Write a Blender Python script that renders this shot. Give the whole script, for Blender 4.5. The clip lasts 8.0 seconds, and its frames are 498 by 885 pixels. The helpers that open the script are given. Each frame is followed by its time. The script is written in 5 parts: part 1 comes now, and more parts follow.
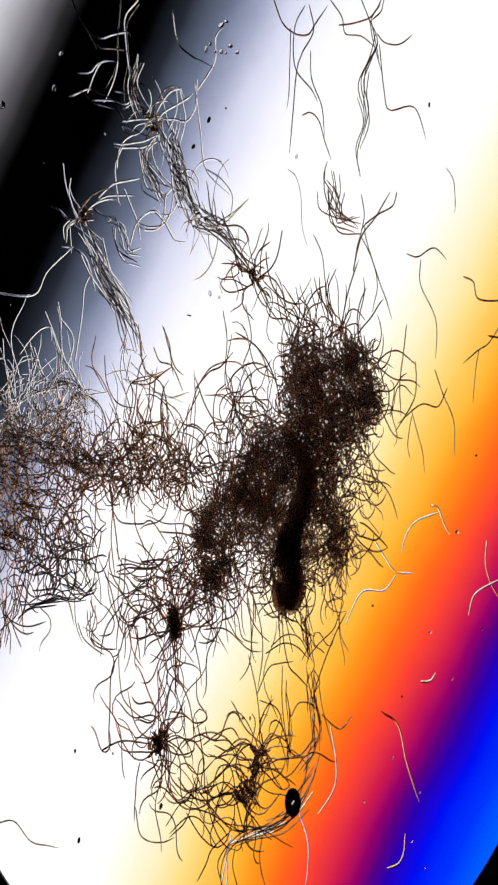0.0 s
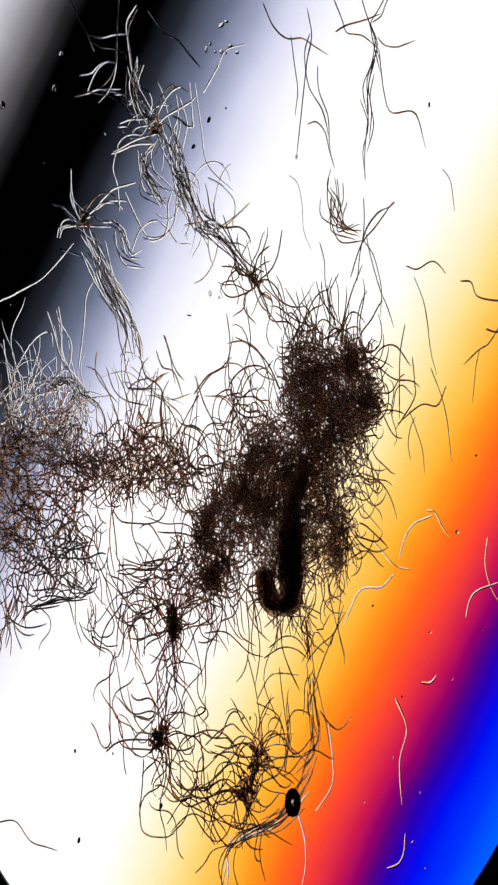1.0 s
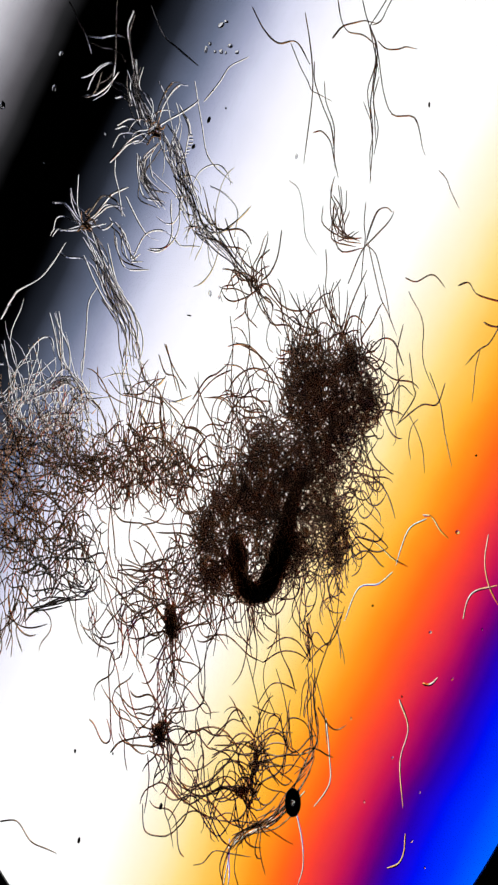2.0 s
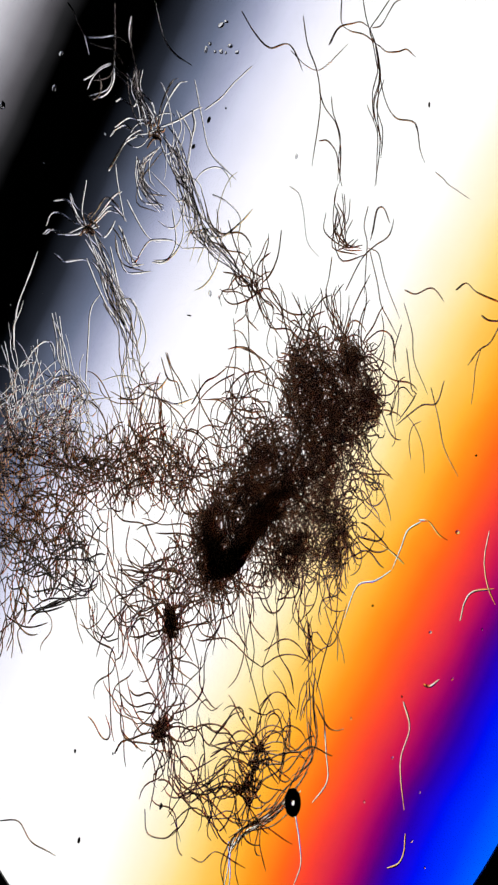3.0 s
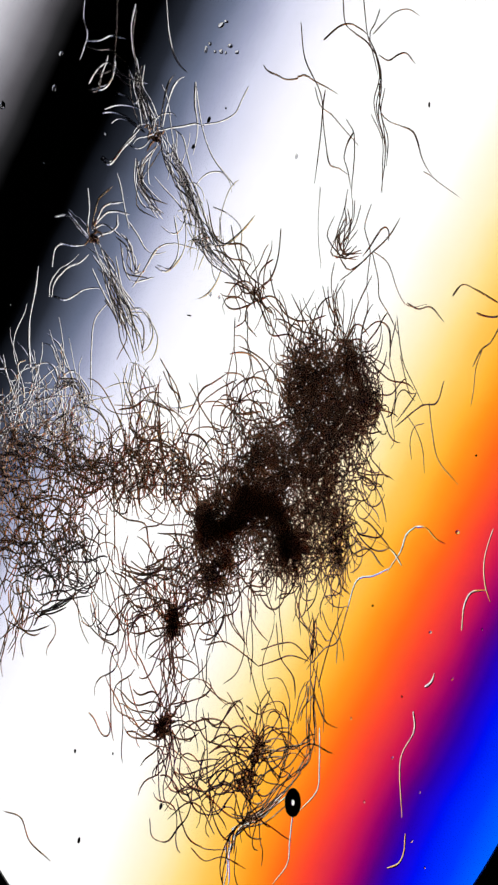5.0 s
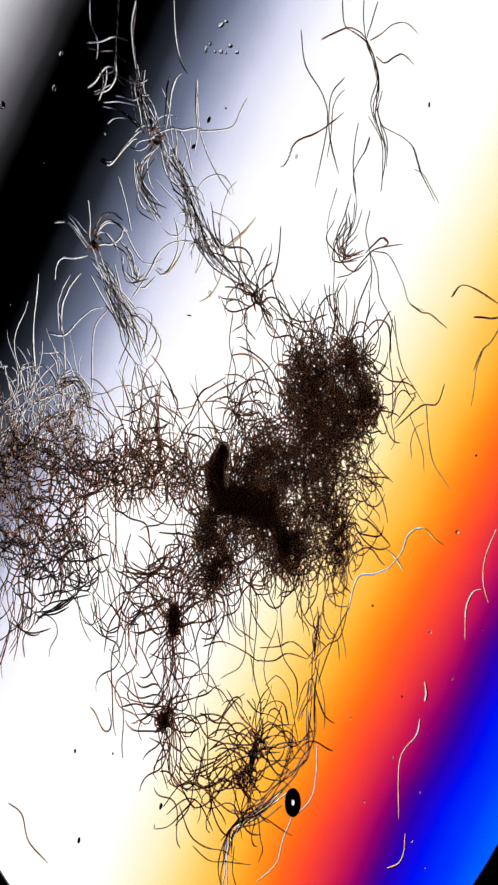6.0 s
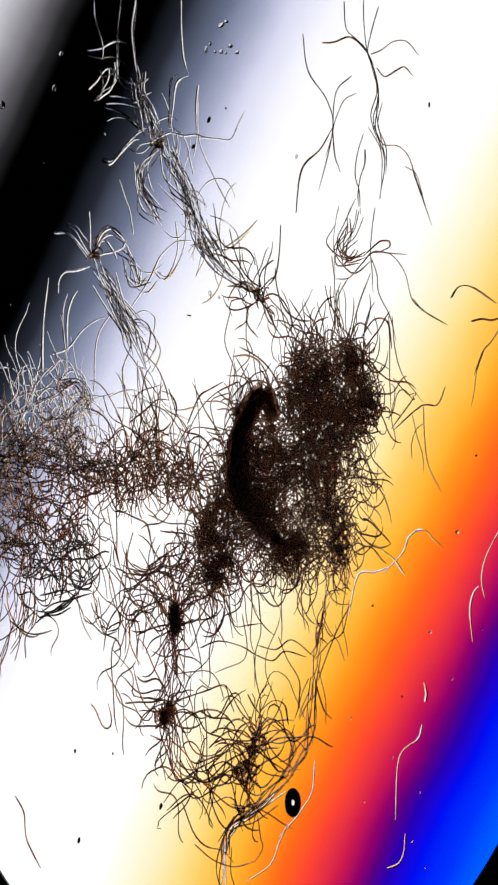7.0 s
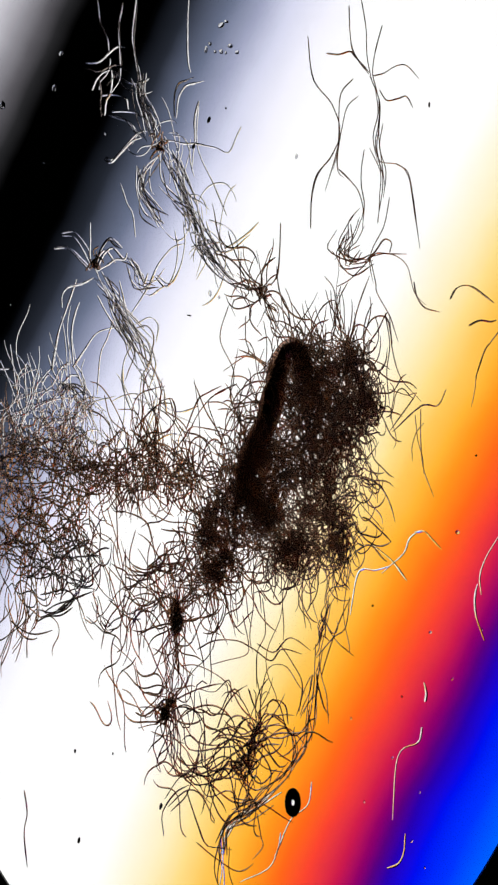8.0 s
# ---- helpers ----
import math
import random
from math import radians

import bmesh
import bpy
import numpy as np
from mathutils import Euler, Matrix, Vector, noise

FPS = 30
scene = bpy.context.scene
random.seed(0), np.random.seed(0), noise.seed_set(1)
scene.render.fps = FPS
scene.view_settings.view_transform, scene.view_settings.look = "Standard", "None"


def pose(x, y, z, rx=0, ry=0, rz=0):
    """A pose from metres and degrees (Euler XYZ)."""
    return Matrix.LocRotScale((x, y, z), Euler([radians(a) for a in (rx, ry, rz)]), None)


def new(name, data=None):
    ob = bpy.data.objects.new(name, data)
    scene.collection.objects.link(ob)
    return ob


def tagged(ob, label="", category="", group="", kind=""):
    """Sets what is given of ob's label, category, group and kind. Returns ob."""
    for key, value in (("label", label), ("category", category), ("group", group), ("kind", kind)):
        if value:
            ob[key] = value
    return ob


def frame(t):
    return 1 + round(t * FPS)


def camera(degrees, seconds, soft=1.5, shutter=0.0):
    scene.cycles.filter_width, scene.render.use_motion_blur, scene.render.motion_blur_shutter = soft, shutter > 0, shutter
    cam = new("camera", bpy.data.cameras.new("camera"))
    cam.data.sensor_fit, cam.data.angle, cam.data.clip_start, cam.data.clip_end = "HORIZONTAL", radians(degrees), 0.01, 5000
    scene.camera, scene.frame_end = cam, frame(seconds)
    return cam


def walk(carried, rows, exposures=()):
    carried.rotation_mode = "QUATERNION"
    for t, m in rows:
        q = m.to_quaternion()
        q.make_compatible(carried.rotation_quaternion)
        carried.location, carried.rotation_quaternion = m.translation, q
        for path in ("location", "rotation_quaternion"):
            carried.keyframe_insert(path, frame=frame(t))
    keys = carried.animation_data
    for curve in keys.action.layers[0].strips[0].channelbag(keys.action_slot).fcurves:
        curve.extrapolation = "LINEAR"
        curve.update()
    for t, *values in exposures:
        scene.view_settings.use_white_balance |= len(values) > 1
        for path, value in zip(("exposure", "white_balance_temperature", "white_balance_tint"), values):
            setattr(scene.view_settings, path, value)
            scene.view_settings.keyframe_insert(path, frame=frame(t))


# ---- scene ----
U = 5e-6                     # metres to one plan unit: the field is 4.4 mm wide
CX, CY = 441.0, 784.0        # plan units: x to the right, y down the slide
TALL = 1.73                  # the field is drawn out this much along y
EYE = 5000.0                 # height of the objective over the slide
LAMP = -2200.0               # depth of the light field under the slide

cam = camera(2 * math.degrees(math.atan(441.0 / EYE)), 8.0, soft=2.2)
eye_pose = pose(0, 0, EYE * U, 0, 0, 0)
walk(cam, [(0.0, eye_pose), (8.0, eye_pose)], exposures=[(0.0, 0.0), (7.7, 0.0), (8.0, -0.03)])

# ---- light: a dim dark room, all light comes from the lamp panel below ----
world = bpy.data.worlds.new("dark_room")
scene.world = world
world.use_nodes = True
world.node_tree.nodes["Background"].inputs["Color"].default_value = (0.9, 0.95, 1.0, 1)
world.node_tree.nodes["Background"].inputs["Strength"].default_value = 0.005
LAMP_STRENGTH = 1.08


def lin(c):
    c = c / 255.0
    return c / 12.92 if c <= 0.04045 else ((c + 0.055) / 1.055) ** 2.4


def rgb(r, g, b):
    return (lin(r), lin(g), lin(b), 1.0)


# ---- materials ----
class Mat:
    def __init__(self, name):
        self.mat = bpy.data.materials.new(name)
        self.mat.use_nodes = True
        self.nt = self.mat.node_tree
        self.nt.nodes.clear()
        self.out = self.add("ShaderNodeOutputMaterial")

    def add(self, kind, **values):
        node = self.nt.nodes.new(kind)
        for key, value in values.items():
            node.inputs[key.replace("_", " ")].default_value = value
        return node

    def link(self, a, b):
        self.nt.links.new(a, b)

    def math(self, op, a, b=0.0):
        node = self.nt.nodes.new("ShaderNodeMath")
        node.operation = op
        for k, v in enumerate((a, b)):
            if isinstance(v, (int, float)):
                node.inputs[k].default_value = v
            else:
                self.link(v, node.inputs[k])
        return node.outputs[0]

    def ramp(self, fac, stops):
        node = self.nt.nodes.new("ShaderNodeValToRGB")
        el = node.color_ramp.elements
        el[0].position, el[0].color = stops[0]
        el[1].position, el[1].color = stops[-1]
        for p, c in stops[1:-1]:
            e = el.new(p)
            e.color = c
        self.link(fac, node.inputs[0])
        return node.outputs[0]

    def noise(self, vector, scale, detail=3.0):
        node = self.add("ShaderNodeTexNoise", Scale=scale, Detail=detail)
        self.link(vector, node.inputs["Vector"])
        return node.outputs["Fac"]

    def place(self):
        return self.add("ShaderNodeTexCoord").outputs["Object"]

    def surface(self, shader):
        self.link(shader, self.out.inputs["Surface"])
        return self.mat


def worm_material(name, light, dark, ior, through_light, rough):
    """Clear, faintly tinted skin that bends the light like a fibre; grainy along its length."""
    m = Mat(name)
    grain = m.noise(m.place(), 0.05 / U, 4.0)
    info = m.add("ShaderNodeObjectInfo")
    isle = m.add("ShaderNodeNewGeometry")
    each = m.math("FRACT", m.math("ADD", info.outputs["Random"], isle.outputs["Random Per Island"]))
    tint = m.ramp(m.math("ADD", m.math("MULTIPLY", grain, 0.5), m.math("MULTIPLY", each, 0.5)),
                  [(0.2, dark), (0.8, light)])
    glass = m.add("ShaderNodeBsdfGlass", IOR=ior, Roughness=rough)
    m.link(tint, glass.inputs["Color"])
    clear = m.add("ShaderNodeBsdfTransparent")
    m.link(tint, clear.inputs["Color"])
    mix = m.add("ShaderNodeMixShader")
    mix.inputs[0].default_value = through_light
    m.link(glass.outputs[0], mix.inputs[1])
    m.link(clear.outputs[0], mix.inputs[2])
    return m.surface(mix.outputs[0])


# Lit and shaded copies of one skin, picked by how bright worms look there.
LIT_WORM = worm_material("worm_skin", (0.99, 0.98, 0.975, 1), (0.87, 0.85, 0.84, 1), 1.26, 0.04, 0.16)
SHADED_WORM = worm_material("tangled_worm_skin", (0.84, 0.69, 0.58, 1), (0.46, 0.36, 0.285, 1), 1.5, 0.19, 0.23)
SHADED_GREY_WORM = worm_material("dusky_worm_skin", (0.72, 0.67, 0.65, 1), (0.36, 0.33, 0.32, 1), 1.5, 0.12, 0.22)


def larva_material():
    m = Mat("larva_skin")
    place = m.place()
    spots = m.noise(place, 0.04 / U, 4.0)
    grain = m.noise(place, 0.3 / U, 3.0)
    tint = m.ramp(m.math("ADD", m.math("MULTIPLY", spots, 0.7), m.math("MULTIPLY", grain, 0.3)),
                  [(0.36, (0.34, 0.26, 0.22, 1)), (0.62, (0.72, 0.61, 0.55, 1))])
    glass = m.add("ShaderNodeBsdfGlass", IOR=1.012, Roughness=0.1)
    m.link(tint, glass.inputs["Color"])
    return m.surface(glass.outputs[0])


LARVA = larva_material()


def plain(name, color, rough, scale, spread=0.25, metallic=0.0):
    m = Mat(name)
    grain = m.noise(m.place(), scale, 5.0)
    lo = tuple(c * (1 - spread) for c in color[:3]) + (1,)
    hi = tuple(min(1, c * (1 + spread)) for c in color[:3]) + (1,)
    shade = m.add("ShaderNodeBsdfPrincipled", Roughness=rough, Metallic=metallic)
    m.link(m.ramp(grain, [(0.3, lo), (0.7, hi)]), shade.inputs["Base Color"])
    return m.surface(shade.outputs[0])


BLACK = plain("matt_black_paint", (0.012, 0.012, 0.013, 1), 0.9, 0.01 / U)
GUT = plain("dark_gut", (0.03, 0.018, 0.012, 1), 0.6, 0.08 / U, 0.6)
GRIT = plain("dark_grit", (0.06, 0.045, 0.04, 1), 0.6, 0.1 / U, 0.5)


def crystal_material():
    m = Mat("clear_crystal")
    grain = m.noise(m.place(), 0.2 / U, 3.0)
    glass = m.add("ShaderNodeBsdfGlass", IOR=1.15, Roughness=0.05)
    m.link(m.ramp(grain, [(0.3, (0.7, 0.7, 0.7, 1)), (0.7, (0.95, 0.95, 0.95, 1))]), glass.inputs["Color"])
    return m.surface(glass.outputs[0])


CRYSTAL = crystal_material()


def bubble_material():
    m = Mat("bubble_skin")
    glass = m.add("ShaderNodeBsdfGlass", IOR=1.33, Roughness=0.02, Color=(0.97, 0.97, 0.97, 1))
    return m.surface(glass.outputs[0])


BUBBLE = bubble_material()
# opaque near-black colour for the shade that refraction gives a bubble's rim
RIM_SHADE = plain("bubble_rim", (0.01, 0.01, 0.012, 1), 0.25, 0.05 / U)


def slide_material():
    m = Mat("slide_glass")
    smear = m.noise(m.place(), 0.004 / U, 4.0)
    clear = m.add("ShaderNodeBsdfTransparent")
    m.link(m.ramp(smear, [(0.35, (0.985, 0.985, 0.985, 1)), (0.65, (1, 1, 1, 1))]), clear.inputs["Color"])
    gloss = m.add("ShaderNodeBsdfGlossy", Roughness=0.02)
    fres = m.add("ShaderNodeFresnel", IOR=1.2)
    mix = m.add("ShaderNodeMixShader")
    m.link(fres.outputs[0], mix.inputs[0])
    m.link(clear.outputs[0], mix.inputs[1])
    m.link(gloss.outputs[0], mix.inputs[2])
    return m.surface(mix.outputs[0])


SLIDE = slide_material()


def film_material():
    """The light's crossed-polariser wedge colours, painted on an added film: black by white to second-order blue."""
    m = Mat("interference_film")
    sep = m.add("ShaderNodeSeparateXYZ")
    m.link(m.place(), sep.inputs[0])
    k = EYE / (EYE - LAMP)
    x = m.math("ADD", m.math("MULTIPLY", sep.outputs[0], k / U), CX)
    y = m.math("SUBTRACT", CY, m.math("MULTIPLY", sep.outputs[1], k / U))
    low = m.math("MAXIMUM", m.math("SUBTRACT", y, 1350.0), 0.0)
    y = m.math("SUBTRACT", y, m.math("MULTIPLY", m.math("MULTIPLY", low, low), 0.0011))
    u = m.math("DIVIDE", m.math("ADD", x, m.math("MULTIPLY", y, 0.457)),
               m.math("SUBTRACT", 1.0, m.math("MULTIPLY", y, 0.000066)))
    far = m.math("MAXIMUM", m.math("SUBTRACT", u, 1200.0), 0.0)
    u = m.math("ADD", u, m.math("MULTIPLY", m.math("MULTIPLY", far, m.math("SUBTRACT", 1540.0, y)), 0.0002))
    u = m.math("ADD", u, m.math("MULTIPLY", m.math("MULTIPLY", far, low), 0.0004))
    blot = m.noise(m.place(), 0.006 / U, 2.0)
    u = m.math("ADD", u, m.math("MULTIPLY", m.math("SUBTRACT", blot, 0.5), 24.0))
    f = m.math("DIVIDE", m.math("ADD", u, 200.0), 2200.0)
    stops = []
    for place, r, g, b in FILM:
        stops.append(((place + 200.0) / 2200.0, rgb(r, g, b)))
    tint = m.ramp(f, stops)
    clear = m.add("ShaderNodeBsdfTransparent")
    m.link(tint, clear.inputs["Color"])
    return m.surface(clear.outputs[0])


# colours and dark band of the light field, by place along the wedge
FILM = ((-60, 228, 226, 230), (5, 200, 198, 206), (52, 145, 143, 150), (93, 88, 86, 91), (127, 38, 38, 40), (158, 0, 0, 0), (288, 0, 0, 0),
        (340, 35, 39, 48), (415, 103, 112, 136), (468, 159, 164, 191), (520, 213, 215, 237), (590, 245, 244, 255),
        (650, 255, 255, 255), (955, 255, 255, 255), (1012, 255, 248, 224), (1066, 255, 238, 190),
        (1117, 255, 222, 140), (1165, 255, 199, 91), (1215, 255, 181, 55), (1262, 255, 150, 30), (1327, 255, 103, 25), (1384, 250, 66, 48),
        (1446, 205, 26, 74), (1489, 142, 0, 102), (1521, 84, 0, 125), (1555, 38, 0, 172), (1608, 0, 12, 238),
        (1680, 0, 50, 255), (1775, 0, 105, 255))
FILM_MAT = film_material()


def lamp_material():
    m = Mat("lamp_glow")
    glow = m.add("ShaderNodeEmission", Color=(1, 1, 1, 1), Strength=LAMP_STRENGTH)
    return m.surface(glow.outputs[0])


LAMP_MAT = lamp_material()


# ---- mesh helpers ----
def spot(x, y, z=0.0):
    return Vector(((x - CX) * U, (CY - y) * U, z * U))


def mesh_of(name, verts, faces, material, smooth=True):
    me = bpy.data.meshes.new(name)
    me.from_pydata([tuple(v) for v in verts], [], faces)
    me.materials.append(material)
    if smooth:
        me.shade_smooth()
    return me


def part(name, me, parent, label=""):
    ob = new(name, me)
    ob.parent = parent
    return tagged(ob, label)


def mesh_from(bm, name, material, smooth=True):
    me = bpy.data.meshes.new(name)
    bm.to_mesh(me)
    bm.free()
    me.materials.append(material)
    if smooth:
        me.shade_smooth()
    return me


def tube(points, radii, keel, verts, faces, ends=True, across=None):
    """Add a keeled, tapered thread along points (plan units, z up) to verts and faces."""
    base = len(verts)
    n = len(points)
    for i, p in enumerate(points):
        t = (points[min(i + 1, n - 1)] - points[max(i - 1, 0)]).normalized()
        a = Vector((-t.y, t.x, 0)).normalized()
        w = radii[i] * math.hypot(a.x, TALL * a.y)
        up = Vector((0, 0, w * keel_height(a.y * a.y if across is None else across, keel)))
        for v in (p + a * w, p + up, p - a * w, p - up):
            verts.append(v * U)
    for i in range(n - 1):
        for j in range(4):
            k = (j + 1) % 4
            faces.append((base + i * 4 + j, base + (i + 1) * 4 + j, base + (i + 1) * 4 + k, base + i * 4 + k))
    if not ends:
        return
    faces.append((base, base + 1, base + 2, base + 3))
    e = base + (n - 1) * 4
    faces.append((e + 3, e + 2, e + 1, e))


def keel_height(across, vary):
    """Height of the keel to its half width: steeper on worms that lie across the field."""
    return math.tan(radians(27.5 + 8.0 * across + 1.8 * vary))


def curve(length, heading, bend, sway, phase=0.0, n=17):
    """Points of a worm about its middle (x right, y up), drawn out along y as the field is."""
    step = length / (n - 1)
    pts, at = [], Vector((0, 0, 0))
    for i in range(n):
        pts.append(at.copy())
        s = (i + 0.5) / (n - 1) - 0.5
        h = -radians(heading + bend * s + sway * math.sin(2 * math.pi * s + phase))
        at += Vector((math.cos(h), TALL * math.sin(h), 0)) * step
    mid = pts[n // 2].copy()
    return [p - mid for p in pts]


def radii_of(n, r):
    """Blunt head, finely drawn-out tail."""
    out = []
    for i in range(n):
        s = i / (n - 1)
        out.append(r * min(1.0, 0.65 + 8 * s, 0.45 + 3.5 * (1.0 - s)))
    return out


# ---- how the mat draws together: places of its knots at a few times ----
TIMES = (0.0, 1.5, 3.0, 4.5, 6.0, 7.0, 8.0)
KNOTS = []


def knot(x, y, *moves):
    """A knot at (x, y) and its shifts at 3.0, 4.5, 6.0 and 8.0 s."""
    d = {0.0: Vector((0, 0)), 3.0: Vector(moves[0]), 4.5: Vector(moves[1]), 6.0: Vector(moves[2]), 8.0: Vector(moves[3])}
    d[1.5] = d[3.0] * 0.5
    d[7.0] = (d[6.0] + d[8.0]) * 0.5
    KNOTS.append((Vector((x, y)), d))


knot(271, 222, (5, 18), (5, 18), (6, 23), (8, 35))
knot(152, 385, (9, 17), (14, 29), (16, 48), (19, 84))
knot(325, 322, (8, 18), (12, 25), (16, 32), (20, 42))
knot(385, 400, (6, 18), (8, 30), (8, 38), (12, 46))
knot(587, 282, (21, 48), (32, 50), (39, 58), (53, 70))
knot(447, 490, (0, 20), (3, 29), (3, 38), (11, 26))
knot(640, 400, (8, 35), (10, 40), (13, 40), (15, 55))
knot(576, 490, (9, 20), (9, 28), (18, 17), (16, 31))
knot(655, 35, (-3, 17), (-3, 28), (-6, 45), (-1, 97))
knot(210, 60, (-3, 5), (-3, 10), (-2, 14), (0, 22))
knot(190, 510, (14, 15), (18, 27), (20, 41), (32, 66))
knot(212, 546, (6, 9), (8, 13), (10, 25), (19, 46))
knot(310, 1105, (-7, -3), (-5, -4), (-2, -5), (3, -12))
knot(285, 1304, (5, -24), (6, -26), (11, -42), (14, -56))
knot(458, 1341, (-4, -10), (-5, -15), (-5, -22), (-6, -37))
knot(444, 1367, (-1, -9), (-1, -16), (-3, -27), (-6, -46))
knot(183, 1015, (-1, -3), (2, -6), (3, -9), (3, -14))
knot(663, 689, (-3, 2), (-5, 2), (-6, 2), (-5, 1))
knot(119, 680, (0, 8), (4, 18), (10, 9), (13, 11))
knot(20, 620, (2, 14), (4, 24), (6, 36), (8, 50))
knot(20, 900, (2, 8), (3, 12), (6, 14), (8, 14))
knot(20, 1080, (4, -2), (6, 4), (8, 8), (8, 10))
knot(500, 850, (0, 0), (0, 0), (0, 0), (0, 0))
knot(400, 1480, (6, -10), (6, -16), (4, -28), (2, -50))
knot(560, 1150, (-4, -4), (-4, -10), (2, -16), (6, -26))
knot(550, 60, (0, 30), (4, 50), (10, 70), (20, 120))


def flow(x, y, t):
    total, shift = 0.0, Vector((0, 0))
    for at, d in KNOTS:
        q = (at - Vector((x, y))).length_squared
        w = 1.0 / (q + 900.0) ** 1.5
        total += w
        shift += d[t] * w
    return shift / total


MOVES = []


def carried_along(ob, x, y, heading, length, z=0.0, wag=5.0, drift=3.0):
    """Plan the slow drift and wriggle of a thing lying at (x, y) with its heading (degrees, clockwise from +x)."""
    ph, ph2 = random.uniform(0, 6.283), random.uniform(0, 6.283)
    f1, f2 = random.uniform(0.5, 1.1), random.uniform(0.4, 0.9)
    h = radians(heading)
    e = Vector((math.cos(h), math.sin(h))) * length * 0.35
    rows = []
    for t in TIMES:
        a, b = Vector((x, y)) - e, Vector((x, y)) + e
        a2, b2 = a + flow(a.x, a.y, t), b + flow(b.x, b.y, t)
        d = b2 - a2
        turn = math.degrees(math.atan2(d.y, d.x)) - heading
        turn = (turn + 180) % 360 - 180
        turn = max(-60, min(60, turn)) if length > 1 else 0
        wig = wag * (math.sin(f1 * t + ph) - math.sin(ph))
        turn *= 0.6
        m = (a2 + b2) / 2
        dx = drift * (math.sin(f2 * t + ph2) - math.sin(ph2))
        dy = drift * (math.cos(f2 * t + ph2) - math.cos(ph2))
        rows.append((t, m.x + dx, m.y + dy, -(turn + wig)))
    keyed = []
    for t, px, py, deg in rows:
        p = spot(px, py, z)
        keyed.append((t, pose(p.x, p.y, p.z, 0, 0, deg)))
    ob.matrix_basis = keyed[0][1]
    MOVES.append((ob, keyed))


# ---- structure: lamp, added film, added light-blocking box, slide ----
def light_box():
    k = (EYE - LAMP) / EYE
    cx, cy, rx, ry = (427 - CX) * k, (CY - 744) * k, 628 * k, 1086 * k
    n = 192
    ring = []
    for i in range(n):
        x, y = cx + rx * math.cos(2 * math.pi * i / n), cy + ry * math.sin(2 * math.pi * i / n)
        # sides cut off just out of view, so strongly bent rays miss the lamp
        ring.append(Vector((max(-480 * k, min(450 * k, x)), max(-820 * k, min(820 * k, y)), 0)))
    # lamp panel and the added film, which colours its light, fill the oval window
    for name, z, mat, label in (("lamp_panel", LAMP - 60, LAMP_MAT, "evenly glowing white lamp panel under the slide"),
                                ("colour_film", LAMP, FILM_MAT, "added film painted with the light's black, white, yellow, red and blue bands")):
        me = mesh_of(name, [Vector((v.x * 1.03, v.y * 1.03, z)) * U for v in ring], [tuple(range(n))], mat, False)
        tagged(new(name, me), label, "light", kind="structure")
    # black mask with the oval window, and unseen walls added so bent rays end in black
    w, d, top = 1500.0, 2100.0, -200.0
    verts, faces = [], []
    outer = []
    for i in range(n):
        c, s = math.cos(2 * math.pi * i / n), math.sin(2 * math.pi * i / n)
        g = 1.0 / max(abs(c), abs(s))
        outer.append(Vector((w * c * g, d * s * g, 0)))
    for z in (LAMP + 30, LAMP + 4):
        for ringed in (ring, outer):
            verts += [Vector((v.x, v.y, z)) * U for v in ringed]
    for i in range(n):
        j = (i + 1) % n
        faces += [(i, j, n + j, n + i), (2 * n + i, 3 * n + i, 3 * n + j, 2 * n + j), (i, 2 * n + i, 2 * n + j, j)]
    tagged(new("field_stop", mesh_of("field_stop", verts, faces, BLACK, False)),
           "matt black plate with an oval window", "plate", kind="structure")
    for name, x0, x1, y0, y1 in (("wall_east", w, w + 120, -d, d), ("wall_west", -w - 120, -w, -d, d),
                                 ("wall_north", -w - 120, w + 120, d, d + 120), ("wall_south", -w - 120, w + 120, -d - 120, -d)):
        bm = bmesh.new()
        bmesh.ops.create_cube(bm, size=1.0)
        bmesh.ops.scale(bm, vec=((x1 - x0) * U, (y1 - y0) * U, (top - LAMP + 62) * U), verts=bm.verts)
        bmesh.ops.translate(bm, vec=((x0 + x1) / 2 * U, (y0 + y1) / 2 * U, (top + LAMP - 62) / 2 * U), verts=bm.verts)
        tagged(new(name, mesh_from(bm, name, BLACK, False)), "unseen matt black wall added to block stray light", "wall", kind="structure")
    bm = bmesh.new()
    bmesh.ops.create_cube(bm, size=1.0)
    bmesh.ops.scale(bm, vec=(3400 * U, 4600 * U, 196 * U), verts=bm.verts)
    bmesh.ops.translate(bm, vec=(0, 0, -102 * U), verts=bm.verts)
    bmesh.ops.bevel(bm, geom=bm.edges[:], offset=12 * U, segments=2, affect="EDGES")
    tagged(new("glass_slide", mesh_from(bm, "glass_slide", SLIDE, False)),
           "clear glass microscope slide over the lamp", "glass slide", kind="structure")


light_box()

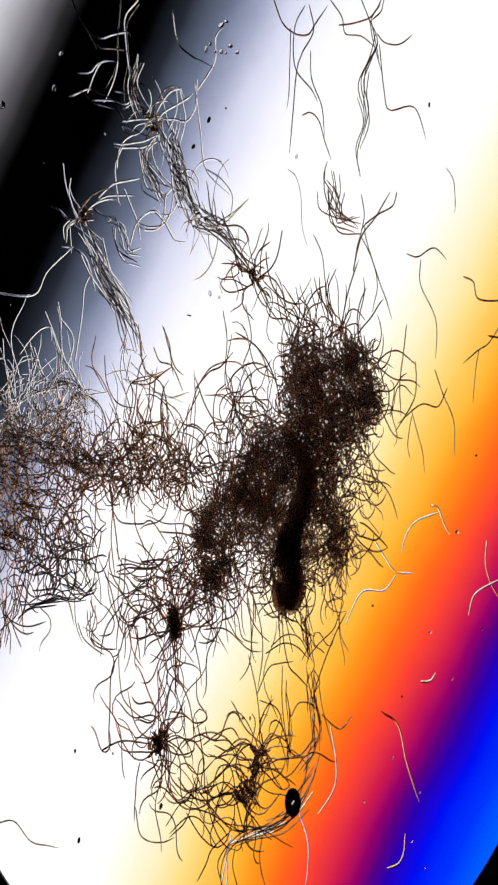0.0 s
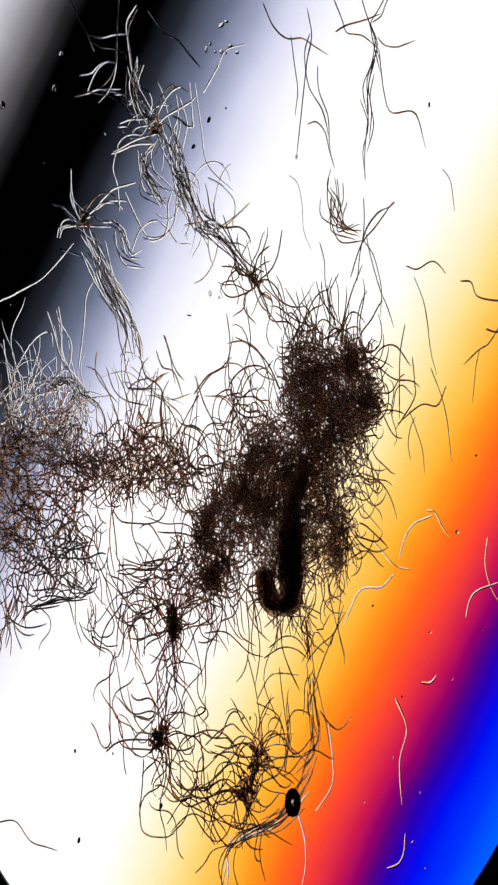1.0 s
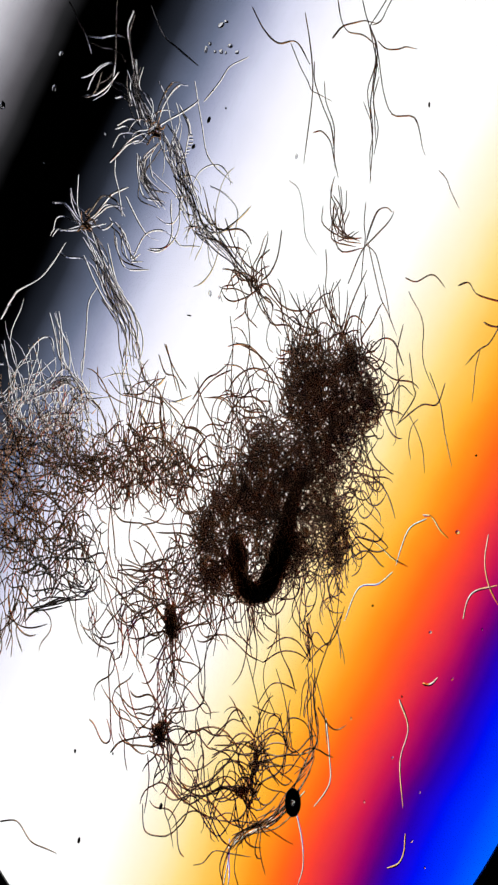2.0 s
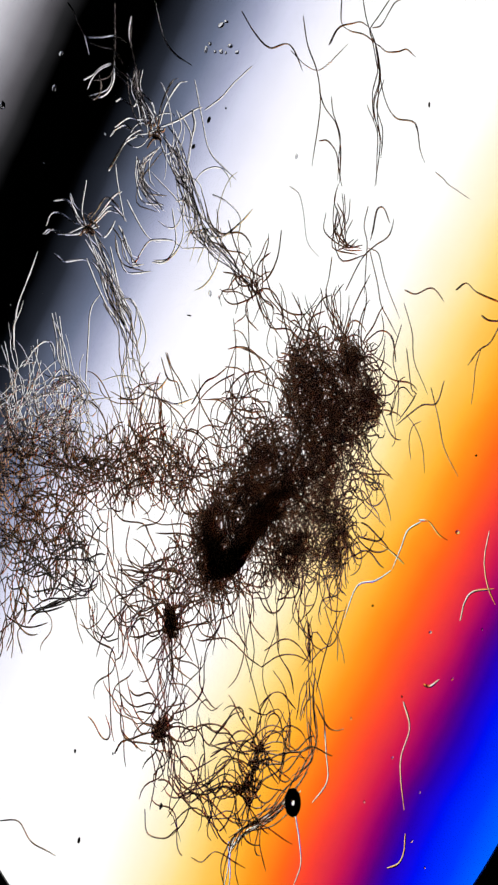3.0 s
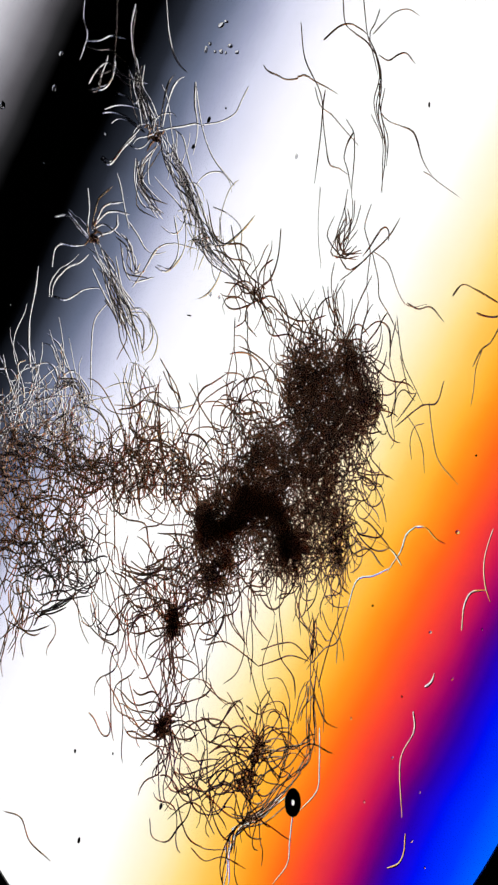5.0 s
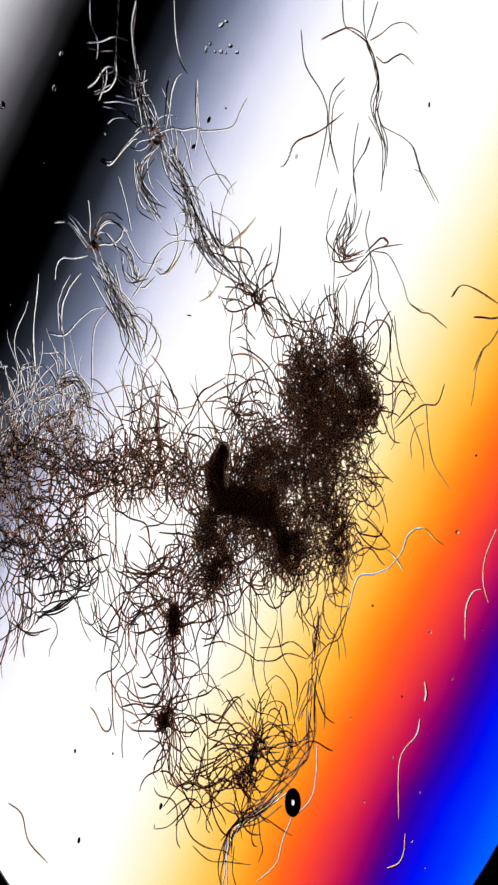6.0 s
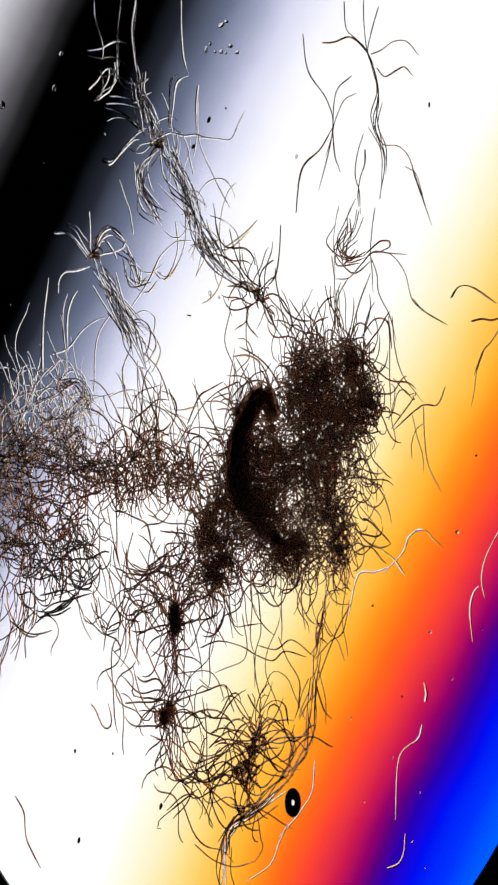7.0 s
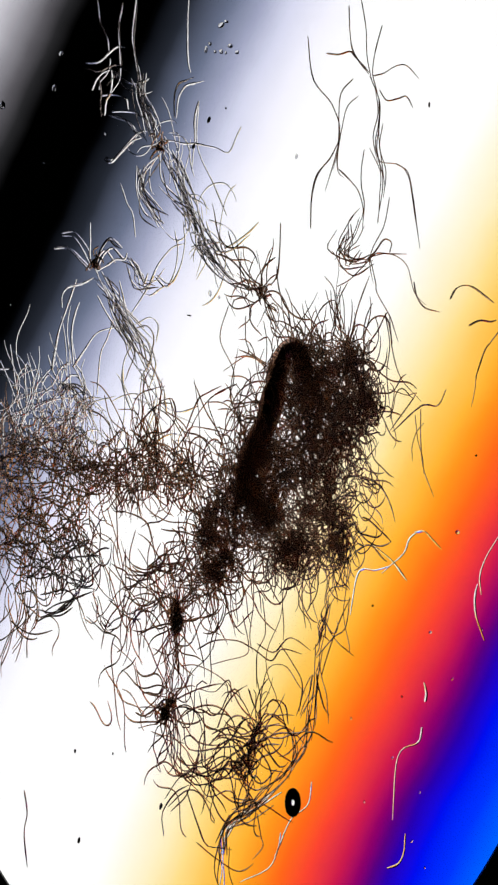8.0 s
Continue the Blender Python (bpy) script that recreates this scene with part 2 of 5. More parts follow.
# ---- worms ----


def thread_worm(x, y, heading, length, bend=0.0, sway=0.0, r=0.98, z=0.0, wag=4.0, group="thread worms", skin=None):
    """One slender worm as a thing of its own; x, y is its middle."""
    n = 17
    pts = curve(length, heading, bend, sway, random.uniform(-0.9, 0.9), n)
    lift = random.uniform(2, 14)
    ph = random.uniform(0, 3.14)
    for i, p in enumerate(pts):
        p.z = r + lift * math.sin(ph + 3.1 * i / (n - 1)) ** 2
    verts, faces = [], []
    tube(pts, radii_of(n, r * random.uniform(0.85, 1.15)), random.random(), verts, faces)
    ob = new("thread_worm", mesh_of("thread_worm", verts, faces, skin or LIT_WORM, False))
    tagged(ob, "slender translucent thread worm lying curved on the glass slide", "worm", group)
    d = pts[-1] - pts[0]
    carried_along(ob, x, y, math.degrees(math.atan2(-d.y, d.x)), d.length, z, wag)
    return ob


def tangle(cx, cy, specs, r=1.2, skin=None, depth=30.0, label="tangled mat of brown translucent thread worms, mostly painted as shaded", wag=2.0):
    """A knot of many worms that drift as one: specs are (x, y, heading, length, bend, sway)."""
    verts, faces = [], []
    for x, y, heading, length, bend, sway in specs:
        n = 13
        pts = curve(length, heading, bend, sway, random.uniform(-1, 1), n)
        z0, tilt = random.uniform(0, depth), random.uniform(-0.12, 0.12)
        for i, p in enumerate(pts):
            p.x += x - cx
            p.y -= y - cy
            p.z = max(r, z0 + tilt * length * (i / (n - 1) - 0.5))
        tube(pts, radii_of(n, r * random.uniform(0.8, 1.2)), random.random(), verts, faces)
    ob = new("worm_tangle", mesh_of("worm_tangle", verts, faces, skin or LIT_WORM, False))
    tagged(ob, label, "worm tangle", "worm tangles", "stuff")
    carried_along(ob, cx, cy, 0, 60, 0, wag, 2.0)
    return ob


def rooted(x, y, heading, length, bend, sway):
    """The spec of a worm whose end, not its middle, lies at (x, y)."""
    p = curve(length, heading, bend, 0.0)[0]
    return (x - p.x, y + p.y, heading, length, bend, sway)


def star(x, y, n, lo, hi, a0=0.0, a1=360.0, bend=150.0, core=5.0, skin=None):
    """Worms that hang together by one end at a knot: the outer ones singly, the rest as one tangle."""
    specs = []
    for i in range(int(1.15 * n)):
        a = a0 + (a1 - a0) * (i + random.uniform(-0.7, 0.7)) / (1.15 * n)
        length = random.uniform(lo, hi) * 1.6
        b = random.uniform(-bend, bend)
        spec = rooted(x + random.gauss(0, core), y + random.gauss(0, core * TALL), a + 0.4 * b, length, b, random.uniform(-35, 35))
        if i % 4 == 0:
            thread_worm(*spec, skin=skin)
        else:
            specs.append(spec)
    tangle(x, y, specs, 0.9, skin, depth=18.0, label="star-shaped knot of thread worms joined at one end")


def strand(path, n, spread, lo, hi, bend=60.0, fan=11.0, sway=40.0, skin=None):
    """Worms strung along a line of plan points."""
    legs = []
    for p, q in zip(path, path[1:]):
        legs.append((Vector(p), Vector(q), (Vector(q) - Vector(p)).length))
    total = sum(l for _, _, l in legs)
    specs = []
    for i in range(n):
        at = total * (i + random.random()) / n
        for p, q, l in legs:
            if at <= l:
                break
            at -= l
        m = p + (q - p) * min(1, at / l)
        d = (q - p).normalized()
        off = random.gauss(0, spread)
        heading = math.degrees(math.atan2(d.y / TALL, d.x)) + random.gauss(0, fan)
        spec = (m.x - d.y * off, m.y + d.x * off, heading if random.random() < 0.5 else heading + 180,
                random.uniform(lo, hi) * 1.3, random.gauss(0, bend), random.gauss(0, sway))
        if i % 3 == 0:
            thread_worm(*spec, skin=skin)
        else:
            specs.append(spec)
    for k in range(0, len(specs), 4):
        few = specs[k:k + 4]
        tangle(sum(v[0] for v in few) / len(few), sum(v[1] for v in few) / len(few), few, 0.9, skin, depth=12.0,
               label="slack strand of thread worms strung between two knots")


def fringe(path, n, out, lo, hi, bend=170.0, single=9, skin=None):
    """Worms that stand out from the edge of a mat, rooted in it; every few of them single, the rest in small tangles."""
    legs = []
    for p, q in zip(path, path[1:]):
        legs.append((Vector(p), Vector(q)))
    specs = []
    for i in range(n):
        p, q = legs[i * len(legs) // n]
        m = p.lerp(q, random.random())
        a = random.gauss(out, 32)
        length = random.uniform(lo, hi)
        h = radians(a)
        b = random.uniform(-bend, bend)
        inside = random.uniform(0.0, 0.35) * length
        spec = rooted(m.x - math.cos(h) * inside, m.y - math.sin(h) * inside * TALL, a + 0.3 * b, length, b, random.gauss(0, 30))
        if i % single == 0:
            thread_worm(*spec, skin=skin)
        else:
            specs.append(spec)
    step = 7
    for k in range(0, len(specs), step):
        few = specs[k:k + step]
        tangle(sum(v[0] for v in few) / len(few), sum(v[1] for v in few) / len(few), few, 0.9, skin, depth=12.0,
               label="loose tuft of thread worms at the edge of the mat", wag=3.0)


def mat_patch(cx, cy, rx, ry, turn, count, lo=45, hi=85, per=14, bend=115.0, depth=30.0, r=1.2, pull=0.5, skin=None):
    """A felted patch: worms at all angles inside an ellipse, denser to its middle, in several tangles."""
    c, s = math.cos(radians(turn)), math.sin(radians(turn))
    left = count
    while left > 0:
        n = min(per, left)
        left -= n
        specs = []
        for _ in range(n):
            a, q = random.uniform(0, 6.283), random.random() ** pull
            ex, ey = rx * q * math.cos(a), ry * q * math.sin(a)
            specs.append((cx + ex * c - ey * s, cy + ex * s + ey * c, random.uniform(0, 360), random.uniform(lo, hi),
                          random.gauss(0, bend), random.gauss(0, 60)))
        mx = sum(v[0] for v in specs) / n
        my = sum(v[1] for v in specs) / n
        tangle(mx, my, specs, r, skin or SHADED_WORM, depth)


random.seed(11)
# upper left: knots in the dark, strung down to the mat
star(268, 218, 7, 25, 42)
strand([(275, 215), (300, 270), (325, 325), (345, 375)], 6, 8, 70, 95, 50, 8, 30)
star(335, 335, 3, 40, 60)
strand([(335, 335), (350, 385), (390, 402)], 6, 7, 60, 85, 70)
star(388, 403, 4, 40, 60)
strand([(385, 403), (415, 450), (447, 487), (490, 540), (515, 580)], 14, 8, 60, 90, 90, skin=SHADED_WORM)
star(447, 490, 13, 26, 46, skin=SHADED_WORM)
strand([(235, 640), (265, 690), (300, 700)], 4, 10, 70, 95, 60)
# lower chain
star(308, 1105, 26, 36, 60, skin=SHADED_WORM)
strand([(308, 1110), (297, 1180), (288, 1300)], 16, 11, 60, 95, 70, 12, skin=SHADED_WORM)
star(286, 1304, 16, 35, 62, skin=SHADED_WORM)
strand([(288, 1310), (275, 1400), (300, 1460)], 4, 12, 70, 95, 50, skin=SHADED_WORM)
star(460, 1340, 16, 32, 58, skin=SHADED_WORM)
star(437, 1410, 13, 32, 58, skin=SHADED_WORM)
star(365, 1405, 10, 32, 58, skin=SHADED_WORM)
strand([(300, 1330), (350, 1400), (430, 1450), (480, 1465)], 11, 16, 65, 95, 80, skin=SHADED_WORM)
strand([(320, 1330), (400, 1310), (470, 1330), (540, 1300)], 11, 18, 65, 95, 100, skin=SHADED_WORM)
strand([(300, 1420), (390, 1400), (470, 1420)], 11, 18, 65, 90, 100, skin=SHADED_WORM)
strand([(455, 1060), (450, 1150), (460, 1250), (460, 1330)], 3, 8, 70, 95, 50, skin=SHADED_WORM)
strand([(400, 1060), (360, 1150), (350, 1260)], 2, 16, 70, 95, 70, skin=SHADED_WORM)
strand([(600, 1040), (595, 1100), (570, 1160)], 4, 9, 60, 90, 50, skin=SHADED_WORM)
strand([(200, 1170), (198, 1260), (215, 1330)], 4, 7, 75, 95, 30, skin=SHADED_WORM)
strand([(180, 1320), (240, 1310), (280, 1310)], 3, 12, 50, 70, 70, skin=SHADED_WORM)

# felted mats
mat_patch(40, 855, 125, 115, 0, 180, lo=75, hi=140, r=0.86)
mat_patch(75, 795, 105, 55, 5, 60, lo=45, hi=80, r=0.77, skin=SHADED_GREY_WORM)
# lit skin copy here, where worms shine against the dark field
mat_patch(95, 730, 90, 50, 20, 60, lo=90, hi=150, r=0.87, skin=LIT_WORM)
mat_patch(250, 832, 115, 40, 2, 145, lo=48, hi=84, r=0.82)
mat_patch(245, 790, 80, 40, 12, 36, lo=70, hi=115, r=0.78)
mat_patch(75, 995, 105, 50, 5, 62, lo=75, hi=130, r=0.86, skin=SHADED_GREY_WORM)
mat_patch(270, 1055, 75, 52, -10, 46, lo=75, hi=120, r=0.84)
mat_patch(370, 1010, 60, 50, -30, 85, lo=60, hi=110, r=0.78)
# the dense clump
mat_patch(588, 702, 80, 98, 8, 378, lo=34, hi=74, depth=130, r=0.74)
mat_patch(535, 810, 90, 128, 35, 403, lo=34, hi=74, depth=130, r=0.74)
mat_patch(425, 915, 72, 46, -10, 256, lo=34, hi=70, depth=130, r=0.74)
mat_patch(470, 835, 62, 50, -40, 159, lo=34, hi=70, depth=130, r=0.74)
mat_patch(565, 945, 66, 66, 0, 98, lo=45, hi=85, depth=50, r=0.74)
mat_patch(525, 830, 130, 200, 25, 98, lo=65, hi=110, pull=0.4, r=0.74)
mat_patch(600, 975, 14, 46, 8, 56, lo=30, hi=60, depth=40, r=0.74)
mat_patch(515, 985, 22, 40, 0, 73, lo=36, hi=66, depth=40, r=0.74)
mat_patch(480, 985, 26, 34, 0, 56, lo=40, hi=70, depth=40, r=0.74)
mat_patch(565, 930, 55, 70, 0, 61, lo=45, hi=85, depth=50, r=0.74)
mat_patch(605, 690, 42, 62, 10, 73, lo=28, hi=56, depth=110, r=0.74)
mat_patch(652, 715, 18, 38, 0, 67, lo=24, hi=46, depth=110, r=0.74)
mat_patch(535, 655, 38, 55, 10, 110, lo=34, hi=70, depth=110, r=0.74)
mat_patch(622, 640, 10, 26, 0, 37, lo=20, hi=40, depth=90, r=0.74)
mat_patch(565, 775, 42, 60, 20, 73, lo=28, hi=60, depth=110, r=0.74)
mat_patch(445, 740, 40, 60, 25, 27, lo=60, hi=110, depth=60, r=0.74)
mat_patch(405, 850, 34, 30, 10, 29, lo=50, hi=90, depth=90, r=0.74)
mat_patch(555, 850, 42, 60, 0, 98, lo=32, hi=66, depth=110, r=0.74)
mat_patch(362, 945, 14, 34, 10, 61, lo=26, hi=52, depth=60, r=0.74)
# dark hearts of the knots
mat_patch(309, 1103, 8, 26, 0, 80, lo=12, hi=26, depth=20)
mat_patch(282, 1312, 8, 26, 35, 30, lo=14, hi=30, depth=16)
mat_patch(271, 222, 9, 16, 0, 9, lo=14, hi=30, depth=16)
mat_patch(148, 380, 7, 12, 0, 8, lo=14, hi=30, depth=16)
mat_patch(447, 490, 9, 16, 0, 6, lo=20, hi=38, depth=16)
mat_patch(458, 1345, 8, 34, 12, 14, lo=24, hi=44, depth=16)
mat_patch(434, 1408, 12, 24, 20, 14, lo=24, hi=44, depth=16)
mat_patch(385, 1010, 20, 40, 30, 40, lo=30, hi=50, depth=30)
# loose edges
fringe([(0, 670), (60, 710), (130, 730), (200, 760), (290, 810), (335, 870)], 15, 275, 70, 120, 190)
fringe([(190, 770), (290, 810), (335, 870)], 12, 275, 80, 130, 150, skin=SHADED_WORM)
fringe([(350, 870), (400, 790), (440, 720), (500, 640)], 20, 235, 70, 120, 120, skin=SHADED_WORM)
fringe([(510, 610), (560, 590), (640, 600)], 30, 270, 50, 95, 110, skin=SHADED_WORM)
fringe([(640, 610), (680, 690), (670, 760), (640, 850), (640, 920), (630, 990)], 30, 20, 45, 85, skin=SHADED_WORM)
fringe([(400, 1020), (470, 1020), (540, 1030), (610, 990)], 30, 90, 50, 95, 130, skin=SHADED_WORM)
fringe([(0, 1040), (60, 1050), (140, 1060), (200, 1090), (270, 1090)], 13, 100, 45, 80, skin=SHADED_WORM)
fringe([(180, 870), (320, 870)], 3, 90, 70, 110, skin=SHADED_WORM)
fringe([(340, 880), (340, 960), (320, 1010)], 9, 190, 55, 90, skin=SHADED_WORM)
fringe([(0, 1060), (20, 1090), (15, 1120)], 5, 95, 70, 105, skin=SHADED_WORM)
fringe([(340, 1080), (400, 1060)], 9, 80, 55, 85, skin=SHADED_WORM)


# ---- worms that wriggle free of the mat, each in short stiff lengths ----
def bent_line(row, n, long=0.0):
    """n places and headings evenly along a smooth line through a row's points, kept to one length, and its length."""
    pts = [Vector((row[i], row[i + 1])) for i in range(1, len(row), 2)]
    pts = [pts[0] * 2 - pts[1]] + pts + [pts[-1] * 2 - pts[-2]]
    fine = []
    for i in range(1, len(pts) - 2):
        a, b, c, d = pts[i - 1:i + 3]
        for k in range(24):
            t = k / 24
            fine.append(0.5 * ((2 * b) + (c - a) * t + (2 * a - 5 * b + 4 * c - d) * t * t + (3 * b - a - 3 * c + d) * t ** 3))
    fine.append(pts[-2])
    run = [0.0]
    for p, q in zip(fine, fine[1:]):
        run.append(run[-1] + (q - p).length)
    out = []
    for i in range(n):
        s = (long or run[-1]) * (i + 0.5) / n
        j = max(0, min(len(fine) - 2, int(np.searchsorted(run, s)) - 1))
        f = (s - run[j]) / max(1e-6, run[j + 1] - run[j])
        d = fine[min(j + 2, len(fine) - 1)] - fine[max(j - 1, 0)]
        out.append((fine[j].lerp(fine[j + 1], f), math.degrees(math.atan2(-d.y, d.x))))
    return out, run[-1]


def often(rows, most=0.5):
    """The rows with others put between them, so that no step is long."""
    out = []
    for p, q in zip(rows, rows[1:]):
        n = max(1, math.ceil((q[0] - p[0]) / most - 0.01))
        for k in range(n):
            f = k / n
            out.append(tuple(a + (b - a) * f for a, b in zip(p, q)))
    return out + [rows[-1]]


def segment_rows(i, lines, z, origin):
    rows, last = [], None
    for t, line in lines:
        p, deg = line[i]
        if last is not None:
            deg = last + max(-85, min(85, (deg - last + 180) % 360 - 180))
        last = deg
        q = spot(p.x, p.y, z) - origin
        rows.append((t, pose(q.x, q.y, q.z, 0, 0, deg)))
    return rows


def crawler(r, *rows, n=18, skin=None, z=0.0, within=None):
    """A free worm, or one of the worms within a strand: rows of a time and points of its line. It keeps its length."""
    full = list(rows)
    if full[-1][0] < 8.0:
        full.append((8.0,) + tuple(full[-1][1:]))
    long = sum(bent_line(row, n)[1] for row in full) / len(full)
    lines = []
    for row in often(full, 1.0):
        own = bent_line(row, n)[1]
        lines.append((row[0], bent_line(row, n, max(0.95 * long, min(1.03 * long, own)))[0]))
    if within:
        worm, origin = within, within.matrix_basis.translation.copy()
    else:
        worm, origin = new("thread_worm"), spot(lines[0][1][n // 2][0].x, lines[0][1][n // 2][0].y, 0)
        worm.matrix_basis = Matrix.Translation(origin)
        tagged(worm, "single translucent thread worm wriggling free on the slide", "worm", "thread worms")
    keel = random.random()
    shape = radii_of(n + 1, r * (0.67 if skin == SHADED_WORM else 0.78))
    half = long / n * 0.525
    for i in range(n):
        verts, faces = [], []
        turn = radians(lines[0][1][i][1])
        wide = math.hypot(math.sin(turn), TALL * math.cos(turn))
        flat = [Vector((-half, 0, 0)), Vector((half, 0, 0))]
        tube(flat, [shape[i] * wide / TALL, shape[i + 1] * wide / TALL], keel, verts, faces, False, math.cos(turn) ** 2)
        name = "body_segment" if within or 0 < i < n - 1 else "tail" if i else "head"
        ob = part(name, mesh_of(name, verts, faces, skin or LIT_WORM, False), worm)
        keyed = segment_rows(i, lines, z + r * 1.2 + 0.05 * i, origin)
        ob.matrix_basis = keyed[0][1]
        MOVES.append((ob, keyed))


def crawlers():
    # beside the upper strand
    crawler(1.1, (0, 790, 297, 803, 320, 806, 360, 804, 393), (4, 765, 308, 778, 315, 790, 316, 808, 317), (8, 702, 291, 722, 305, 730, 340, 733, 378), skin=SHADED_WORM)
    crawler(1.3, (0, 720, 450, 740, 455, 770, 440, 800, 472), (4, 715, 535, 735, 543, 765, 535, 790, 567), (6.5, 730, 540, 748, 555, 760, 560, 778, 573), (8, 733, 500, 738, 525, 752, 545, 778, 553), skin=SHADED_WORM)
    crawler(1.6, (0, 820, 490, 838, 500, 848, 530, 895, 533), (4, 803, 522, 822, 503, 845, 515, 890, 540), (8, 797, 530, 810, 510, 835, 508, 875, 537), skin=SHADED_WORM)
    crawler(1.3, (0, 745, 460, 745, 505, 772, 570, 770, 655), (1.5, 728, 505, 755, 560, 757, 640, 788, 715), (4, 707, 560, 713, 610, 718, 640, 730, 675), (8, 690, 560, 695, 620, 710, 670, 740, 705), skin=SHADED_WORM)
    crawler(1.4, (0, 770, 655, 785, 700, 803, 745, 805, 805), (1.5, 760, 650, 782, 710, 790, 770, 800, 845), (4, 765, 710, 772, 760, 785, 810, 820, 845), (8, 745, 725, 745, 780, 750, 830, 768, 880), skin=SHADED_WORM)
    crawler(1.3, (0, 890, 570, 865, 608, 845, 622, 808, 655), (4, 890, 565, 870, 605, 850, 620, 835, 645), (8, 885, 585, 870, 605, 858, 622, 845, 660), skin=SHADED_WORM)
    crawler(1.2, (0, 848, 620, 843, 650, 840, 680, 838, 705), (4, 852, 620, 842, 650, 838, 690, 833, 722), (8, 858, 622, 845, 660, 840, 695, 833, 728), skin=SHADED_WORM)
    crawler(1.6, (0, 865, 595, 875, 597, 885, 599, 900, 603), (4, 848, 547, 860, 557, 875, 559, 895, 557), (8, 830, 577, 850, 568, 870, 570, 890, 562), skin=SHADED_WORM)
    crawler(1.5, (0, 720, 575, 715, 620, 708, 680, 710, 740), (4, 708, 575, 690, 640, 705, 690, 700, 750), (8, 682, 555, 690, 610, 685, 660, 690, 720), skin=SHADED_WORM)
    crawler(1.5, (0, 660, 660, 680, 630, 705, 622, 735, 645), (4, 640, 590, 670, 572, 690, 590, 690, 640), (8, 640, 600, 660, 565, 685, 565, 695, 610), skin=SHADED_WORM)
    crawler(1.5, (0, 735, 640, 737, 670, 732, 710, 700, 765), (4, 715, 610, 725, 690, 735, 700, 700, 750), (8, 690, 690, 720, 700, 735, 700, 700, 750), skin=SHADED_WORM)
    crawler(1.4, (0, 792, 688, 775, 720, 745, 717, 705, 750), (4, 785, 670, 772, 712, 745, 720, 700, 755), (8, 790, 690, 775, 718, 745, 720, 695, 765), skin=SHADED_WORM)
    crawler(1.2, (0, 728, 725, 740, 770, 748, 800, 752, 838), (4, 715, 735, 735, 755, 748, 790, 752, 838), (8, 735, 735, 740, 780, 748, 810, 750, 835), skin=SHADED_WORM)
    crawler(1.2, (0, 730, 735, 725, 760, 722, 790, 727, 815), (4, 750, 750, 732, 755, 725, 780, 728, 815), (8, 750, 750, 738, 765, 730, 790, 730, 812), skin=SHADED_WORM)
    crawler(1.6, (0, 762, 895, 775, 900, 785, 925, 796, 947), (4, 735, 930, 755, 933, 775, 955, 793, 962), (8, 735, 943, 752, 942, 765, 955, 779, 970))


